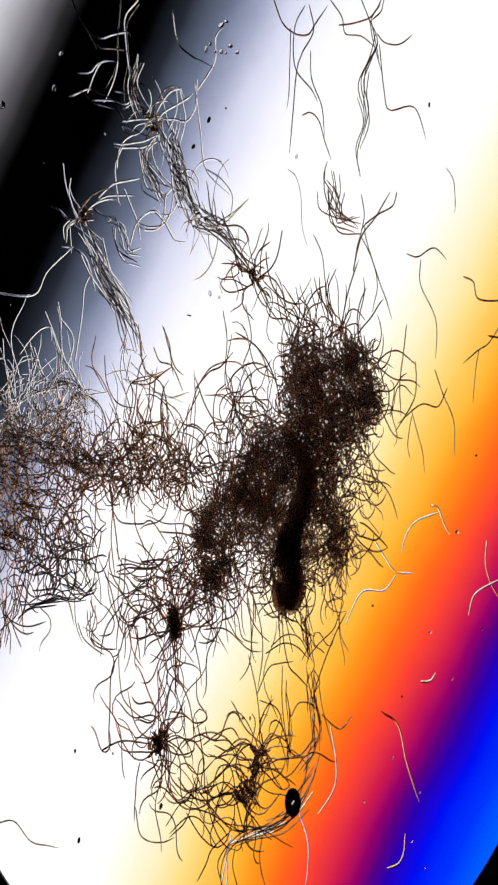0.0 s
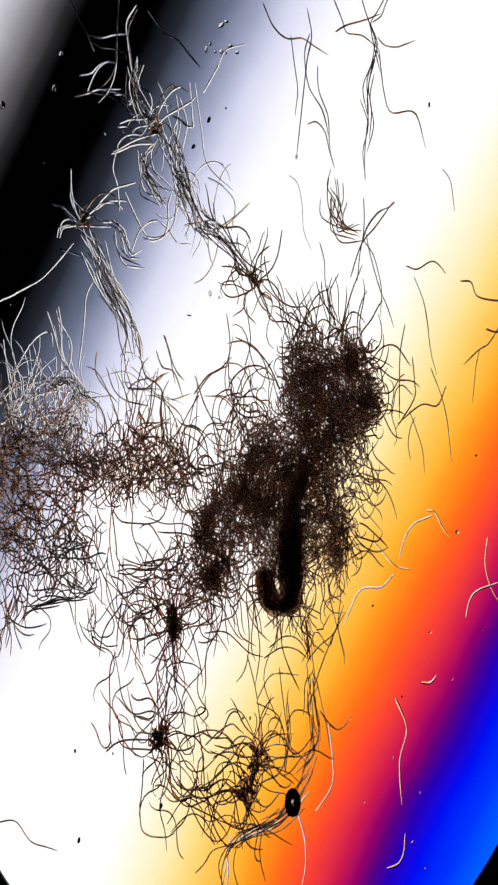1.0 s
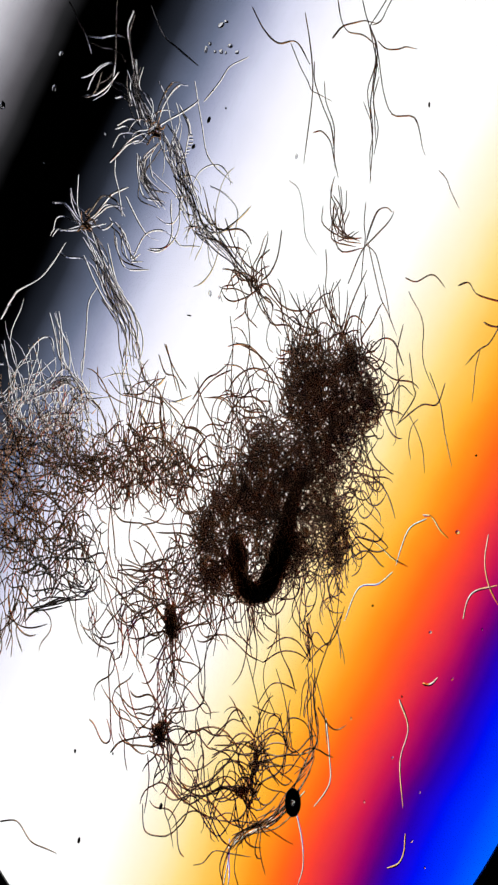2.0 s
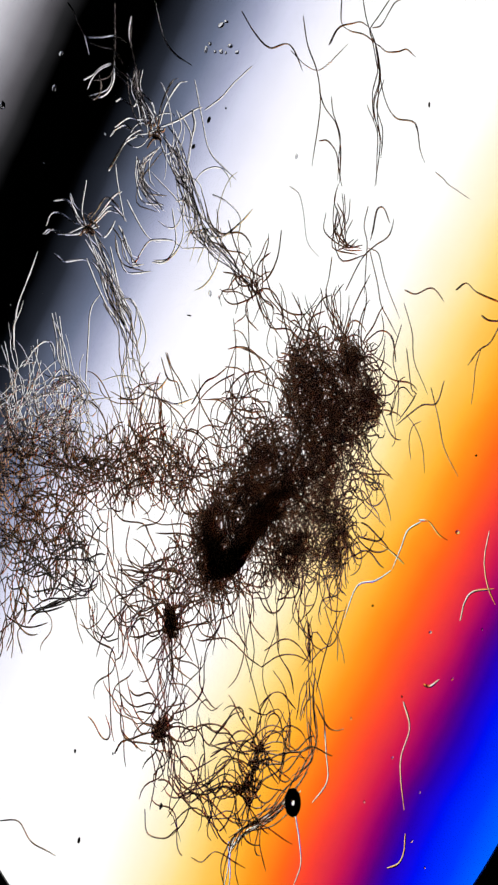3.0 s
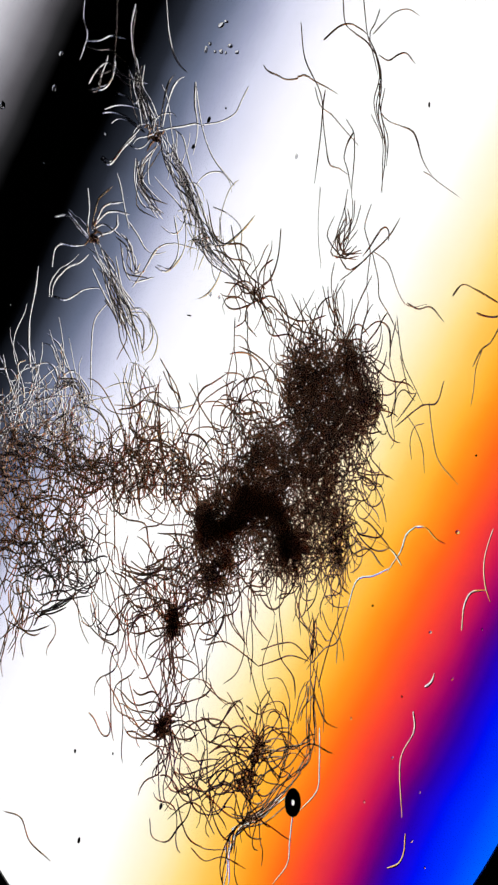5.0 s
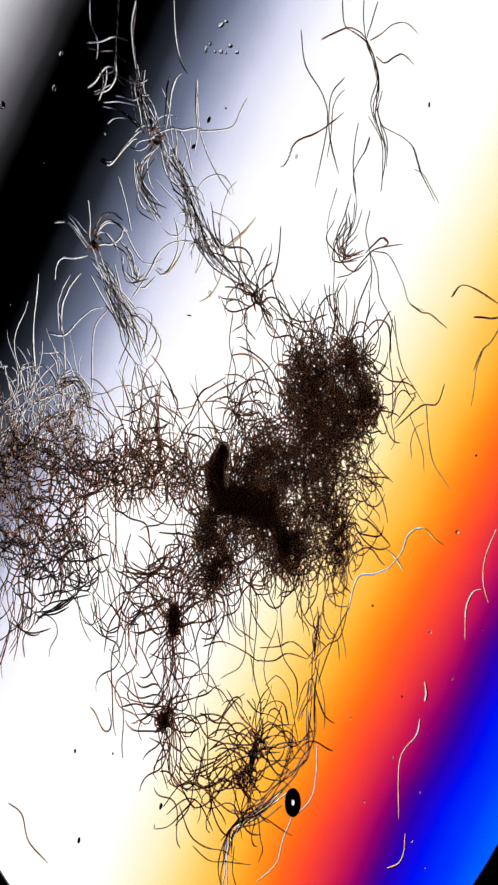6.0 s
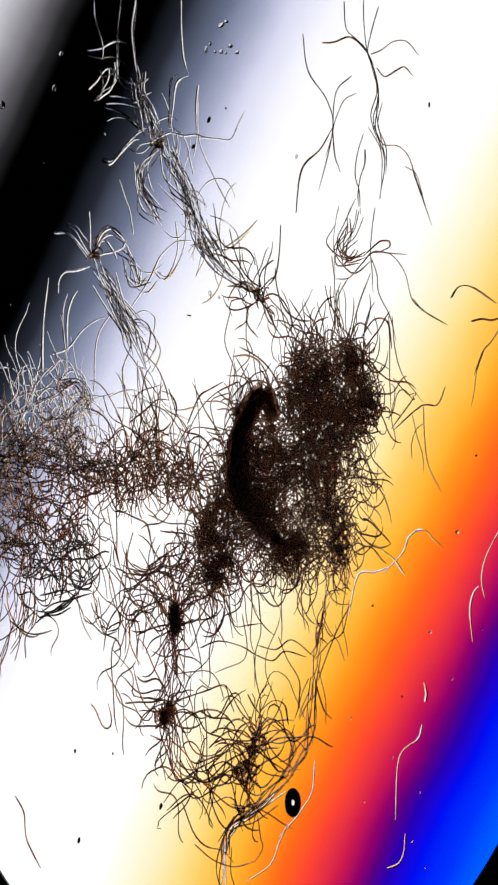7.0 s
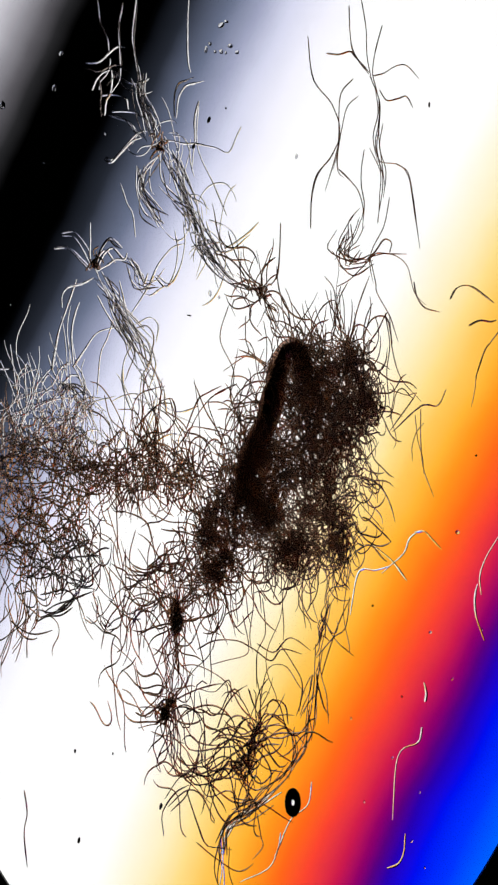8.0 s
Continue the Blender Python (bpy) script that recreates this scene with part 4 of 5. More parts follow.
    crawler(1.5, (0, 548, 10, 555, 55, 535, 95, 525, 130, 518, 210), (3, 537, 30, 545, 80, 562, 130, 567, 190, 553, 290), (4.5, 533, 35, 540, 100, 565, 160, 567, 210, 556, 322), (6.5, 533, 58, 542, 120, 575, 175, 583, 230, 555, 358), (8, 545, 65, 555, 140, 590, 190, 600, 250, 563, 380), n=22, skin=SHADED_WORM)
    crawler(1.4, (0, 540, 10, 522, 50, 523, 120, 555, 165, 575, 220), (3, 565, 160, 575, 190, 595, 220, 603, 260, 602, 310), (4.5, 567, 165, 568, 210, 575, 260, 582, 295, 600, 300), (6.5, 620, 133, 592, 160, 585, 215, 590, 260, 597, 300), (8, 625, 140, 603, 170, 600, 240, 598, 300, 615, 320), n=22, skin=SHADED_WORM)
    crawler(1.6, (0, 485, 0, 500, 40, 522, 60, 545, 62, 557, 45), (3, 428, 20, 452, 60, 478, 85, 515, 82, 545, 150), (4.5, 453, 55, 470, 108, 510, 100, 540, 130, 560, 165), (6.5, 512, 358, 520, 310, 530, 280, 560, 255, 585, 215), (8, 550, 405, 552, 350, 562, 310, 585, 280, 600, 250), n=22, skin=SHADED_WORM)
    crawler(1.3, (0, 515, 50, 513, 120, 510, 180, 495, 250, 500, 300), (3, 515, 90, 540, 115, 562, 125, 580, 115, 595, 100), (4.5, 540, 150, 555, 175, 570, 182, 590, 180, 603, 185), (6.5, 627, 163, 605, 175, 590, 205, 582, 240, 575, 260), (8, 635, 170, 615, 190, 605, 230, 598, 270, 590, 300), n=22, skin=SHADED_WORM)
    crawler(0.8, (0, 510, 300, 525, 315, 533, 350, 535, 400, 545, 440), (3, 513, 330, 530, 345, 538, 380, 545, 430, 570, 460), (4.5, 556, 330, 555, 400, 560, 460, 563, 490, 555, 530), (6.5, 605, 335, 592, 370, 585, 410, 590, 450, 592, 460), (8, 588, 445, 598, 460, 600, 480, 597, 500, 595, 520), n=22, skin=SHADED_WORM)
    crawler(1.3, (0, 550, 90, 552, 140, 570, 190, 575, 240, 585, 290), (3, 587, 172, 590, 200, 602, 240, 600, 280, 598, 320), (4.5, 605, 205, 625, 230, 628, 270, 620, 310, 618, 340), (6.5, 642, 225, 630, 260, 625, 300, 632, 330, 635, 360), (8, 645, 265, 640, 300, 640, 330, 645, 360, 643, 390), n=22, skin=SHADED_WORM)
    crawler(1.3, (0, 535, 205, 550, 200, 565, 215, 575, 250, 587, 285), (3, 565, 250, 580, 250, 595, 270, 600, 300, 605, 330), (4.5, 615, 230, 605, 250, 603, 275, 612, 300, 618, 330), (6.5, 663, 250, 655, 275, 640, 295, 630, 320, 632, 350), (8, 600, 300, 620, 320, 635, 340, 643, 370, 640, 390), n=22, skin=SHADED_WORM)
    crawler(1.5, (0, 625, 480, 640, 420, 665, 385, 695, 335, 703, 340), (3, 612, 515, 640, 460, 665, 435, 690, 415, 702, 365), (4.5, 605, 500, 640, 465, 665, 442, 695, 415, 712, 370), (6.5, 595, 490, 618, 490, 640, 465, 660, 445, 690, 448), (8, 597, 508, 620, 495, 645, 470, 665, 450, 690, 450), n=22, skin=SHADED_WORM)
    crawler(1.5, (0, 703, 340, 695, 365, 670, 380, 645, 400, 638, 420), (3, 690, 395, 680, 370, 668, 372, 660, 410, 652, 440), (4.5, 692, 420, 685, 398, 670, 400, 658, 430, 650, 445), (6.5, 668, 445, 690, 440, 692, 425, 683, 415, 655, 440), (8, 690, 448, 693, 430, 680, 425, 665, 445, 655, 455), n=22, skin=SHADED_WORM)
    crawler(1.3, (0, 645, 400, 650, 430, 672, 500, 685, 535, 703, 600), (3, 655, 445, 668, 500, 675, 540, 690, 570, 705, 600), (4.5, 660, 445, 670, 500, 672, 530, 690, 560, 710, 600), (6.5, 655, 450, 668, 480, 672, 520, 690, 560, 700, 600), (8, 655, 455, 665, 500, 668, 520, 690, 560, 700, 590), n=22, skin=SHADED_WORM)
    crawler(1.2, (0, 640, 420, 655, 450, 665, 480, 668, 510, 662, 540), (3, 652, 440, 670, 450, 680, 490, 690, 520, 700, 545), (4.5, 660, 445, 685, 470, 700, 520, 720, 542, 760, 535), (6.5, 660, 445, 690, 450, 715, 490, 730, 540, 765, 558), (8, 655, 455, 690, 450, 720, 470, 735, 520, 765, 550), n=22, skin=SHADED_WORM)
    crawler(1.3, (0, 640, 345, 645, 380, 640, 410, 632, 440, 628, 470), (3, 652, 365, 645, 400, 650, 430, 648, 470, 645, 520), (4.5, 658, 360, 645, 400, 655, 440, 650, 480, 645, 520), (6.5, 655, 375, 650, 410, 655, 450, 660, 480, 658, 520), (8, 690, 350, 680, 400, 660, 440, 655, 470, 665, 520), n=22, skin=SHADED_WORM)
    crawler(1.2, (0, 555, 415, 570, 450, 575, 490, 580, 530, 585, 570), (3, 588, 455, 583, 490, 578, 520, 590, 560, 595, 590), (4.5, 592, 470, 585, 500, 590, 540, 600, 570, 605, 600), (6.5, 592, 440, 593, 490, 590, 520, 595, 560, 600, 600), (8, 575, 490, 590, 510, 595, 540, 600, 570, 605, 600), n=22, skin=SHADED_WORM)


# worms of the net below the clump
def lower_net_worms():
    crawler(1.4, (0, 295, 1310, 320, 1330, 335, 1360, 355, 1370, 380, 1345), (3, 300, 1300, 315, 1340, 335, 1365, 360, 1355, 385, 1340), (4.5, 305, 1300, 318, 1340, 340, 1350, 370, 1345, 395, 1350), (6.5, 305, 1260, 325, 1300, 345, 1340, 370, 1345, 400, 1330), (8, 310, 1245, 325, 1280, 345, 1310, 375, 1320, 405, 1315), n=14, skin=SHADED_WORM)
    crawler(1.4, (0, 290, 1330, 305, 1380, 330, 1400, 365, 1395, 395, 1385), (3, 310, 1320, 310, 1370, 325, 1395, 355, 1395, 385, 1370), (4.5, 320, 1320, 305, 1370, 330, 1375, 360, 1365, 395, 1355), (6.5, 320, 1290, 325, 1330, 340, 1360, 370, 1350, 410, 1330), (8, 325, 1280, 330, 1320, 350, 1330, 385, 1325, 425, 1320), n=14, skin=SHADED_WORM)
    crawler(1.5, (0, 300, 1400, 325, 1430, 355, 1430, 385, 1410, 425, 1400), (3, 310, 1390, 335, 1420, 365, 1400, 400, 1385, 440, 1395), (4.5, 310, 1400, 330, 1425, 360, 1410, 395, 1370, 440, 1350), (6.5, 310, 1365, 330, 1390, 370, 1385, 405, 1350, 450, 1330), (8, 305, 1360, 335, 1375, 370, 1365, 400, 1345, 450, 1310), n=14, skin=SHADED_WORM)
    crawler(1.4, (0, 335, 1430, 370, 1440, 405, 1460, 430, 1470, 455, 1440), (3, 320, 1410, 350, 1440, 385, 1450, 420, 1440, 445, 1400), (4.5, 330, 1400, 350, 1440, 385, 1450, 405, 1430, 430, 1390), (6.5, 320, 1395, 345, 1425, 380, 1400, 400, 1370, 420, 1360), (8, 330, 1375, 350, 1390, 385, 1380, 405, 1350, 430, 1350), n=14, skin=SHADED_WORM)
    crawler(1.4, (0, 330, 1440, 355, 1480, 380, 1500, 400, 1490, 410, 1460), (3, 350, 1400, 370, 1450, 390, 1470, 410, 1440, 420, 1400), (4.5, 310, 1410, 330, 1480, 370, 1505, 400, 1500, 430, 1480), (6.5, 320, 1430, 340, 1480, 365, 1500, 395, 1508, 415, 1535), (8, 330, 1400, 350, 1460, 365, 1495, 390, 1502, 410, 1505), n=14, skin=SHADED_WORM)
    crawler(1.5, (0, 380, 1320, 405, 1330, 430, 1315, 455, 1330, 470, 1350), (3, 380, 1320, 405, 1315, 430, 1320, 455, 1330, 485, 1330), (4.5, 370, 1320, 395, 1305, 425, 1310, 450, 1330, 490, 1320), (6.5, 370, 1300, 390, 1290, 420, 1295, 450, 1320, 490, 1330), (8, 375, 1300, 400, 1290, 430, 1300, 455, 1290, 500, 1280), n=14, skin=SHADED_WORM)
    crawler(1.6, (0, 395, 1385, 415, 1400, 435, 1410, 445, 1380, 465, 1340), (3, 395, 1375, 415, 1395, 440, 1390, 450, 1360, 465, 1310), (4.5, 395, 1360, 420, 1375, 440, 1360, 450, 1330, 470, 1290), (6.5, 395, 1350, 425, 1365, 445, 1340, 455, 1300, 470, 1250), (8, 400, 1350, 430, 1345, 450, 1310, 455, 1290, 475, 1250), n=14, skin=SHADED_WORM)
    crawler(1.4, (0, 455, 1360, 475, 1360, 495, 1370, 510, 1385, 512, 1400), (3, 455, 1350, 475, 1345, 500, 1350, 520, 1340, 555, 1345), (4.5, 450, 1340, 475, 1350, 500, 1340, 520, 1330, 545, 1350), (6.5, 455, 1330, 475, 1345, 495, 1350, 520, 1350, 540, 1340), (8, 450, 1320, 470, 1345, 480, 1370, 475, 1395, 470, 1410), n=14, skin=SHADED_WORM)
    crawler(1.3, (0, 210, 1150, 212, 1200, 220, 1240, 250, 1270, 280, 1280), (3, 185, 1150, 205, 1180, 215, 1240, 225, 1265, 255, 1275), (4.5, 190, 1145, 210, 1190, 212, 1230, 225, 1260, 260, 1270), (6.5, 195, 1150, 232, 1200, 232, 1235, 260, 1240, 290, 1245), (8, 200, 1140, 235, 1175, 245, 1215, 265, 1230, 300, 1235), n=14, skin=SHADED_WORM)
    crawler(1.6, (0, 180, 1330, 200, 1318, 220, 1312, 250, 1315, 275, 1320), (3, 203, 1335, 215, 1315, 235, 1308, 255, 1300, 280, 1295), (4.5, 225, 1310, 240, 1310, 255, 1318, 265, 1310, 285, 1285), (6.5, 215, 1240, 240, 1235, 265, 1240, 285, 1240, 305, 1245), (8, 240, 1262, 255, 1268, 275, 1255, 290, 1240, 305, 1240), n=14, skin=SHADED_WORM)
    crawler(1.4, (0, 205, 1280, 215, 1310, 235, 1340, 255, 1345, 275, 1325), (3, 215, 1240, 215, 1290, 235, 1315, 255, 1330, 270, 1315), (4.5, 215, 1240, 220, 1280, 240, 1320, 255, 1330, 265, 1315), (6.5, 238, 1290, 250, 1270, 262, 1250, 280, 1245, 300, 1250), (8, 245, 1290, 262, 1285, 280, 1280, 295, 1260, 305, 1240), n=14, skin=SHADED_WORM)
    crawler(1.4, (0, 300, 1260, 325, 1265, 345, 1280, 365, 1275, 365, 1260), (3, 305, 1265, 325, 1258, 345, 1245, 355, 1230, 360, 1215), (4.5, 310, 1255, 335, 1245, 360, 1235, 372, 1215, 360, 1200), (6.5, 305, 1245, 340, 1235, 370, 1225, 385, 1215, 400, 1220), (8, 310, 1240, 340, 1225, 370, 1215, 395, 1212, 415, 1225), n=14, skin=SHADED_WORM)
    crawler(1.4, (0, 310, 1200, 325, 1220, 335, 1245, 340, 1270, 345, 1295), (3, 300, 1210, 330, 1215, 355, 1240, 375, 1258, 395, 1245), (4.5, 310, 1215, 340, 1205, 365, 1215, 385, 1240, 405, 1250), (6.5, 310, 1200, 340, 1195, 370, 1190, 385, 1215, 395, 1245), (8, 320, 1180, 345, 1178, 375, 1190, 400, 1210, 405, 1240), n=14, skin=SHADED_WORM)
    crawler(1.5, (0, 248, 1350, 242, 1380, 240, 1410, 238, 1440, 238, 1460), (3, 268, 1330, 275, 1370, 272, 1400, 266, 1430, 265, 1440), (4.5, 275, 1330, 278, 1370, 280, 1410, 282, 1430, 300, 1440), (6.5, 295, 1290, 290, 1320, 288, 1350, 295, 1370, 298, 1390), (8, 290, 1280, 278, 1290, 273, 1310, 272, 1325, 275, 1335), n=14, skin=SHADED_WORM)
    crawler(1.4, (0, 290, 1340, 285, 1380, 275, 1430, 285, 1490, 285, 1550), (3, 300, 1330, 310, 1370, 300, 1430, 308, 1450, 320, 1490), (4.5, 300, 1300, 300, 1350, 285, 1400, 290, 1435, 320, 1445), (6.5, 300, 1290, 300, 1340, 310, 1380, 335, 1400, 350, 1430), (8, 300, 1290, 305, 1330, 315, 1365, 335, 1385, 350, 1400), n=14, skin=SHADED_WORM)
    crawler(1.4, (0, 450, 1345, 465, 1320, 480, 1300, 495, 1310, 505, 1340), (3, 440, 1330, 455, 1300, 480, 1285, 505, 1295, 515, 1320), (4.5, 450, 1320, 470, 1290, 490, 1300, 505, 1310, 500, 1340), (6.5, 455, 1300, 475, 1275, 495, 1290, 512, 1310, 525, 1345), (8, 450, 1300, 470, 1265, 500, 1280, 510, 1300, 500, 1340), n=14, skin=SHADED_WORM)


# worms on the crest of the mat
def mat_crest_worms():
    crawler(1.6, (0, 35, 628, 55, 600, 75, 582, 90, 585, 92, 640), (3, 42, 650, 60, 620, 80, 605, 95, 615, 98, 660), (4.5, 50, 660, 70, 640, 85, 635, 98, 645, 103, 670), (6.5, 65, 650, 75, 650, 90, 665, 100, 680, 105, 690), (8, 75, 680, 85, 665, 100, 675, 115, 680, 120, 700), n=16)
    crawler(1.7, (0, 80, 552, 95, 590, 110, 630, 135, 670, 155, 730), (3, 92, 555, 100, 600, 105, 640, 130, 670, 150, 720), (4.5, 70, 600, 90, 605, 100, 630, 115, 660, 145, 700), (6.5, 90, 630, 100, 650, 105, 675, 120, 700, 140, 730), (8, 85, 630, 95, 660, 110, 680, 130, 700, 150, 730), n=16)
    crawler(1.6, (0, 103, 535, 108, 570, 108, 610, 120, 650, 140, 690), (3, 105, 560, 110, 600, 115, 645, 130, 670, 150, 700), (4.5, 100, 598, 110, 630, 115, 665, 130, 670, 150, 710), (6.5, 100, 690, 115, 660, 130, 655, 150, 670, 158, 710), (8, 105, 690, 115, 650, 130, 643, 148, 670, 152, 720), n=16)
    crawler(1.6, (0, 60, 615, 68, 640, 75, 660, 90, 680, 110, 690), (3, 55, 690, 65, 670, 72, 660, 90, 668, 105, 670), (4.5, 30, 690, 32, 660, 30, 640, 35, 630, 38, 625), (6.5, 40, 680, 38, 660, 42, 650, 50, 660, 52, 690), (8, 45, 690, 45, 650, 50, 645, 60, 670, 65, 690), n=16)
    crawler(1.6, (0, 5, 600, 8, 640, 15, 680, 20, 720, 30, 750), (3, 8, 605, 15, 640, 20, 680, 25, 710, 35, 740), (4.5, 5, 622, 10, 650, 18, 680, 25, 710, 35, 740), (6.5, 10, 655, 15, 680, 20, 700, 30, 720, 40, 750), (8, 18, 610, 22, 640, 28, 680, 35, 710, 45, 740), n=16)


def rope(count, spread, share, *rows, r=1.35, n=12, skin=None):
    """Worms that run along one moving line, each over its own share of it and a little to one side."""
    mid = bent_line(rows[0], 3)[0][1][0]
    strand_of = new("worm_strand")
    strand_of.matrix_basis = Matrix.Translation(spot(mid.x, mid.y, 0))
    tagged(strand_of, "slack moving strand of thread worms painted as lit" if skin is None else "slack moving strand of thread worms painted as shaded", "worm strand", "worm strands")
    for _ in range(count):
        a = random.uniform(0.0, 1.0 - share)
        off, skew = random.gauss(0, spread), random.gauss(0, spread * 0.6)
        jog = [random.gauss(0, spread * 0.6) for _ in range(4)]
        mine = []
        for row in rows:
            line, _ = bent_line(row, 60)
            new_row = [row[0]]
            for k in range(4):
                f = a + share * k / 3
                p, deg = line[min(59, int(f * 60))]
                side = off + skew * (k / 1.5 - 1) + jog[k]
                h = radians(deg)
                new_row += [p.x + math.sin(h) * side, p.y + math.cos(h) * side]
            mine.append(tuple(new_row))
        crawler(r * random.uniform(0.85, 1.1), *mine, n=n, skin=skin, within=strand_of)


def hairs_over_the_mat():
    crawler(1.4, (0, 288, 578, 300, 610, 304, 645, 312, 690), (4, 295, 640, 302, 665, 310, 685, 320, 715), (8, 300, 705, 310, 735, 312, 745, 325, 765), skin=SHADED_WORM)
    crawler(1.4, (0, 272, 615, 283, 640, 305, 650, 325, 695), (4, 290, 640, 302, 680, 318, 690, 322, 730), (8, 285, 710, 305, 708, 311, 740, 295, 770), skin=SHADED_WORM)
    crawler(1.4, (0, 245, 575, 255, 650, 290, 690, 300, 800), (4, 240, 640, 258, 690, 280, 715, 290, 800), (8, 255, 660, 270, 720, 280, 760, 280, 820), n=24, skin=SHADED_WORM)
    crawler(1.3, (0, 400, 640, 370, 655, 345, 700, 335, 760), (4, 420, 670, 385, 690, 355, 715, 325, 770), (8, 420, 680, 380, 700, 350, 735, 325, 790), skin=SHADED_WORM)
    crawler(1.3, (0, 395, 550, 402, 600, 400, 660, 415, 720), (4, 420, 570, 423, 620, 420, 660, 402, 720), (8, 405, 540, 390, 600, 414, 660, 403, 715), skin=SHADED_WORM)
    crawler(1.3, (0, 400, 680, 382, 700, 378, 740, 385, 790), (4, 420, 715, 390, 710, 372, 735, 385, 800), (8, 400, 690, 370, 710, 380, 750, 400, 800), skin=SHADED_WORM)
    crawler(1.3, (0, 400, 748, 375, 750, 362, 770, 352, 810), (4, 390, 760, 365, 755, 345, 765, 325, 800), (8, 390, 765, 370, 760, 340, 757, 328, 775), skin=SHADED_WORM)
    crawler(1.3, (0, 355, 690, 335, 730, 310, 780, 300, 810), (4, 345, 730, 325, 745, 310, 780, 300, 820), (8, 335, 760, 325, 780, 320, 810, 315, 830), skin=SHADED_WORM)
    crawler(1.4, (0, 170, 595, 163, 640, 180, 680, 200, 715), (4, 175, 705, 190, 720, 215, 725, 240, 715), (8, 185, 700, 195, 740, 215, 760, 240, 780), skin=SHADED_WORM)
    crawler(1.4, (0, 185, 630, 190, 680, 210, 715, 250, 725), (4, 200, 715, 235, 715, 255, 690, 290, 700), (8, 210, 725, 240, 730, 260, 770, 290, 790), skin=SHADED_WORM)
    crawler(1.3, (0, 435, 540, 445, 600, 430, 650, 440, 670), (4, 440, 550, 440, 620, 445, 660, 430, 700), (8, 435, 560, 435, 600, 440, 625, 420, 640), skin=SHADED_WORM)
    crawler(1.4, (0, 235, 680, 265, 680, 290, 660, 305, 650), (4, 200, 715, 235, 715, 260, 690, 280, 690), (8, 240, 760, 265, 730, 285, 715, 305, 715), skin=SHADED_WORM)
    crawler(1.3, (0, 330, 800, 330, 760, 335, 720, 350, 700), (4, 340, 860, 350, 822, 365, 815, 378, 845), (8, 345, 850, 352, 830, 358, 815, 362, 800), skin=SHADED_WORM)
    crawler(1.4, (0, 300, 800, 285, 740, 290, 690, 310, 660), (4, 290, 800, 285, 750, 285, 720, 280, 690), (8, 280, 820, 275, 770, 275, 740, 270, 700), skin=SHADED_WORM)


def hairs_below_the_clump():
    crawler(1.3, (0, 360, 1115, 400, 1115, 440, 1150, 470, 1155), (4, 370, 1140, 405, 1138, 440, 1170, 460, 1190), (8, 350, 1150, 380, 1135, 420, 1135, 450, 1150), skin=SHADED_WORM)
    crawler(1.3, (0, 470, 1158, 500, 1140, 525, 1145, 545, 1165), (4, 460, 1190, 490, 1170, 520, 1165, 550, 1175), (8, 450, 1150, 480, 1170, 500, 1150, 540, 1160), skin=SHADED_WORM)
    crawler(1.3, (0, 480, 1145, 505, 1125, 530, 1130, 550, 1165), (4, 465, 1155, 500, 1135, 525, 1145, 550, 1178), (8, 455, 1140, 485, 1155, 515, 1130, 560, 1160), skin=SHADED_WORM)
    crawler(1.3, (0, 450, 1060, 462, 1110, 465, 1160, 455, 1230), (4, 437, 1060, 438, 1110, 445, 1150, 440, 1185), (8, 465, 1060, 470, 1120, 455, 1160, 455, 1230), skin=SHADED_WORM)
    crawler(1.3, (0, 440, 1160, 455, 1230, 460, 1300, 450, 1330), (4, 432, 1160, 450, 1220, 462, 1260, 460, 1310), (8, 455, 1160, 455, 1200, 462, 1240, 458, 1270), skin=SHADED_WORM)
    crawler(1.4, (0, 500, 1100, 503, 1140, 512, 1180, 528, 1198), (4, 487, 1090, 490, 1160, 515, 1200, 520, 1260), (8, 495, 1140, 515, 1170, 535, 1210, 530, 1260), skin=SHADED_WORM)
    crawler(1.3, (0, 500, 1180, 500, 1250, 510, 1320, 535, 1400), (4, 478, 1190, 505, 1210, 515, 1260, 505, 1300), (8, 460, 1240, 475, 1185, 505, 1180, 530, 1215), skin=SHADED_WORM)
    crawler(1.3, (0, 455, 1230, 475, 1185, 495, 1175, 540, 1170), (4, 460, 1260, 480, 1245, 500, 1245, 510, 1275), (8, 460, 1260, 485, 1240, 505, 1250, 510, 1280), skin=SHADED_WORM)
    crawler(1.3, (0, 460, 1240, 490, 1255, 500, 1290, 490, 1330), (4, 435, 1260, 460, 1270, 490, 1245, 510, 1260), (8, 440, 1220, 450, 1250, 470, 1290, 500, 1310), skin=SHADED_WORM)
    crawler(1.3, (0, 515, 1270, 530, 1245, 555, 1250, 570, 1280), (4, 480, 1330, 500, 1300, 525, 1310, 540, 1340), (8, 470, 1310, 500, 1290, 515, 1300, 520, 1330), skin=SHADED_WORM)
    crawler(1.4, (0, 360, 1320, 385, 1300, 410, 1290, 425, 1310), (4, 375, 1320, 390, 1290, 410, 1260, 425, 1245), (8, 385, 1290, 400, 1250, 420, 1225, 445, 1210), skin=SHADED_WORM)
    crawler(1.3, (0, 348, 1200, 350, 1240, 366, 1270, 345, 1290), (4, 360, 1150, 355, 1200, 375, 1240, 400, 1245), (8, 350, 1220, 380, 1225, 405, 1205, 410, 1240), skin=SHADED_WORM)
    crawler(1.4, (0, 380, 1345, 410, 1325, 440, 1318, 460, 1335), (4, 370, 1340, 400, 1320, 430, 1310, 455, 1325), (8, 370, 1320, 400, 1290, 430, 1290, 450, 1310), skin=SHADED_WORM)
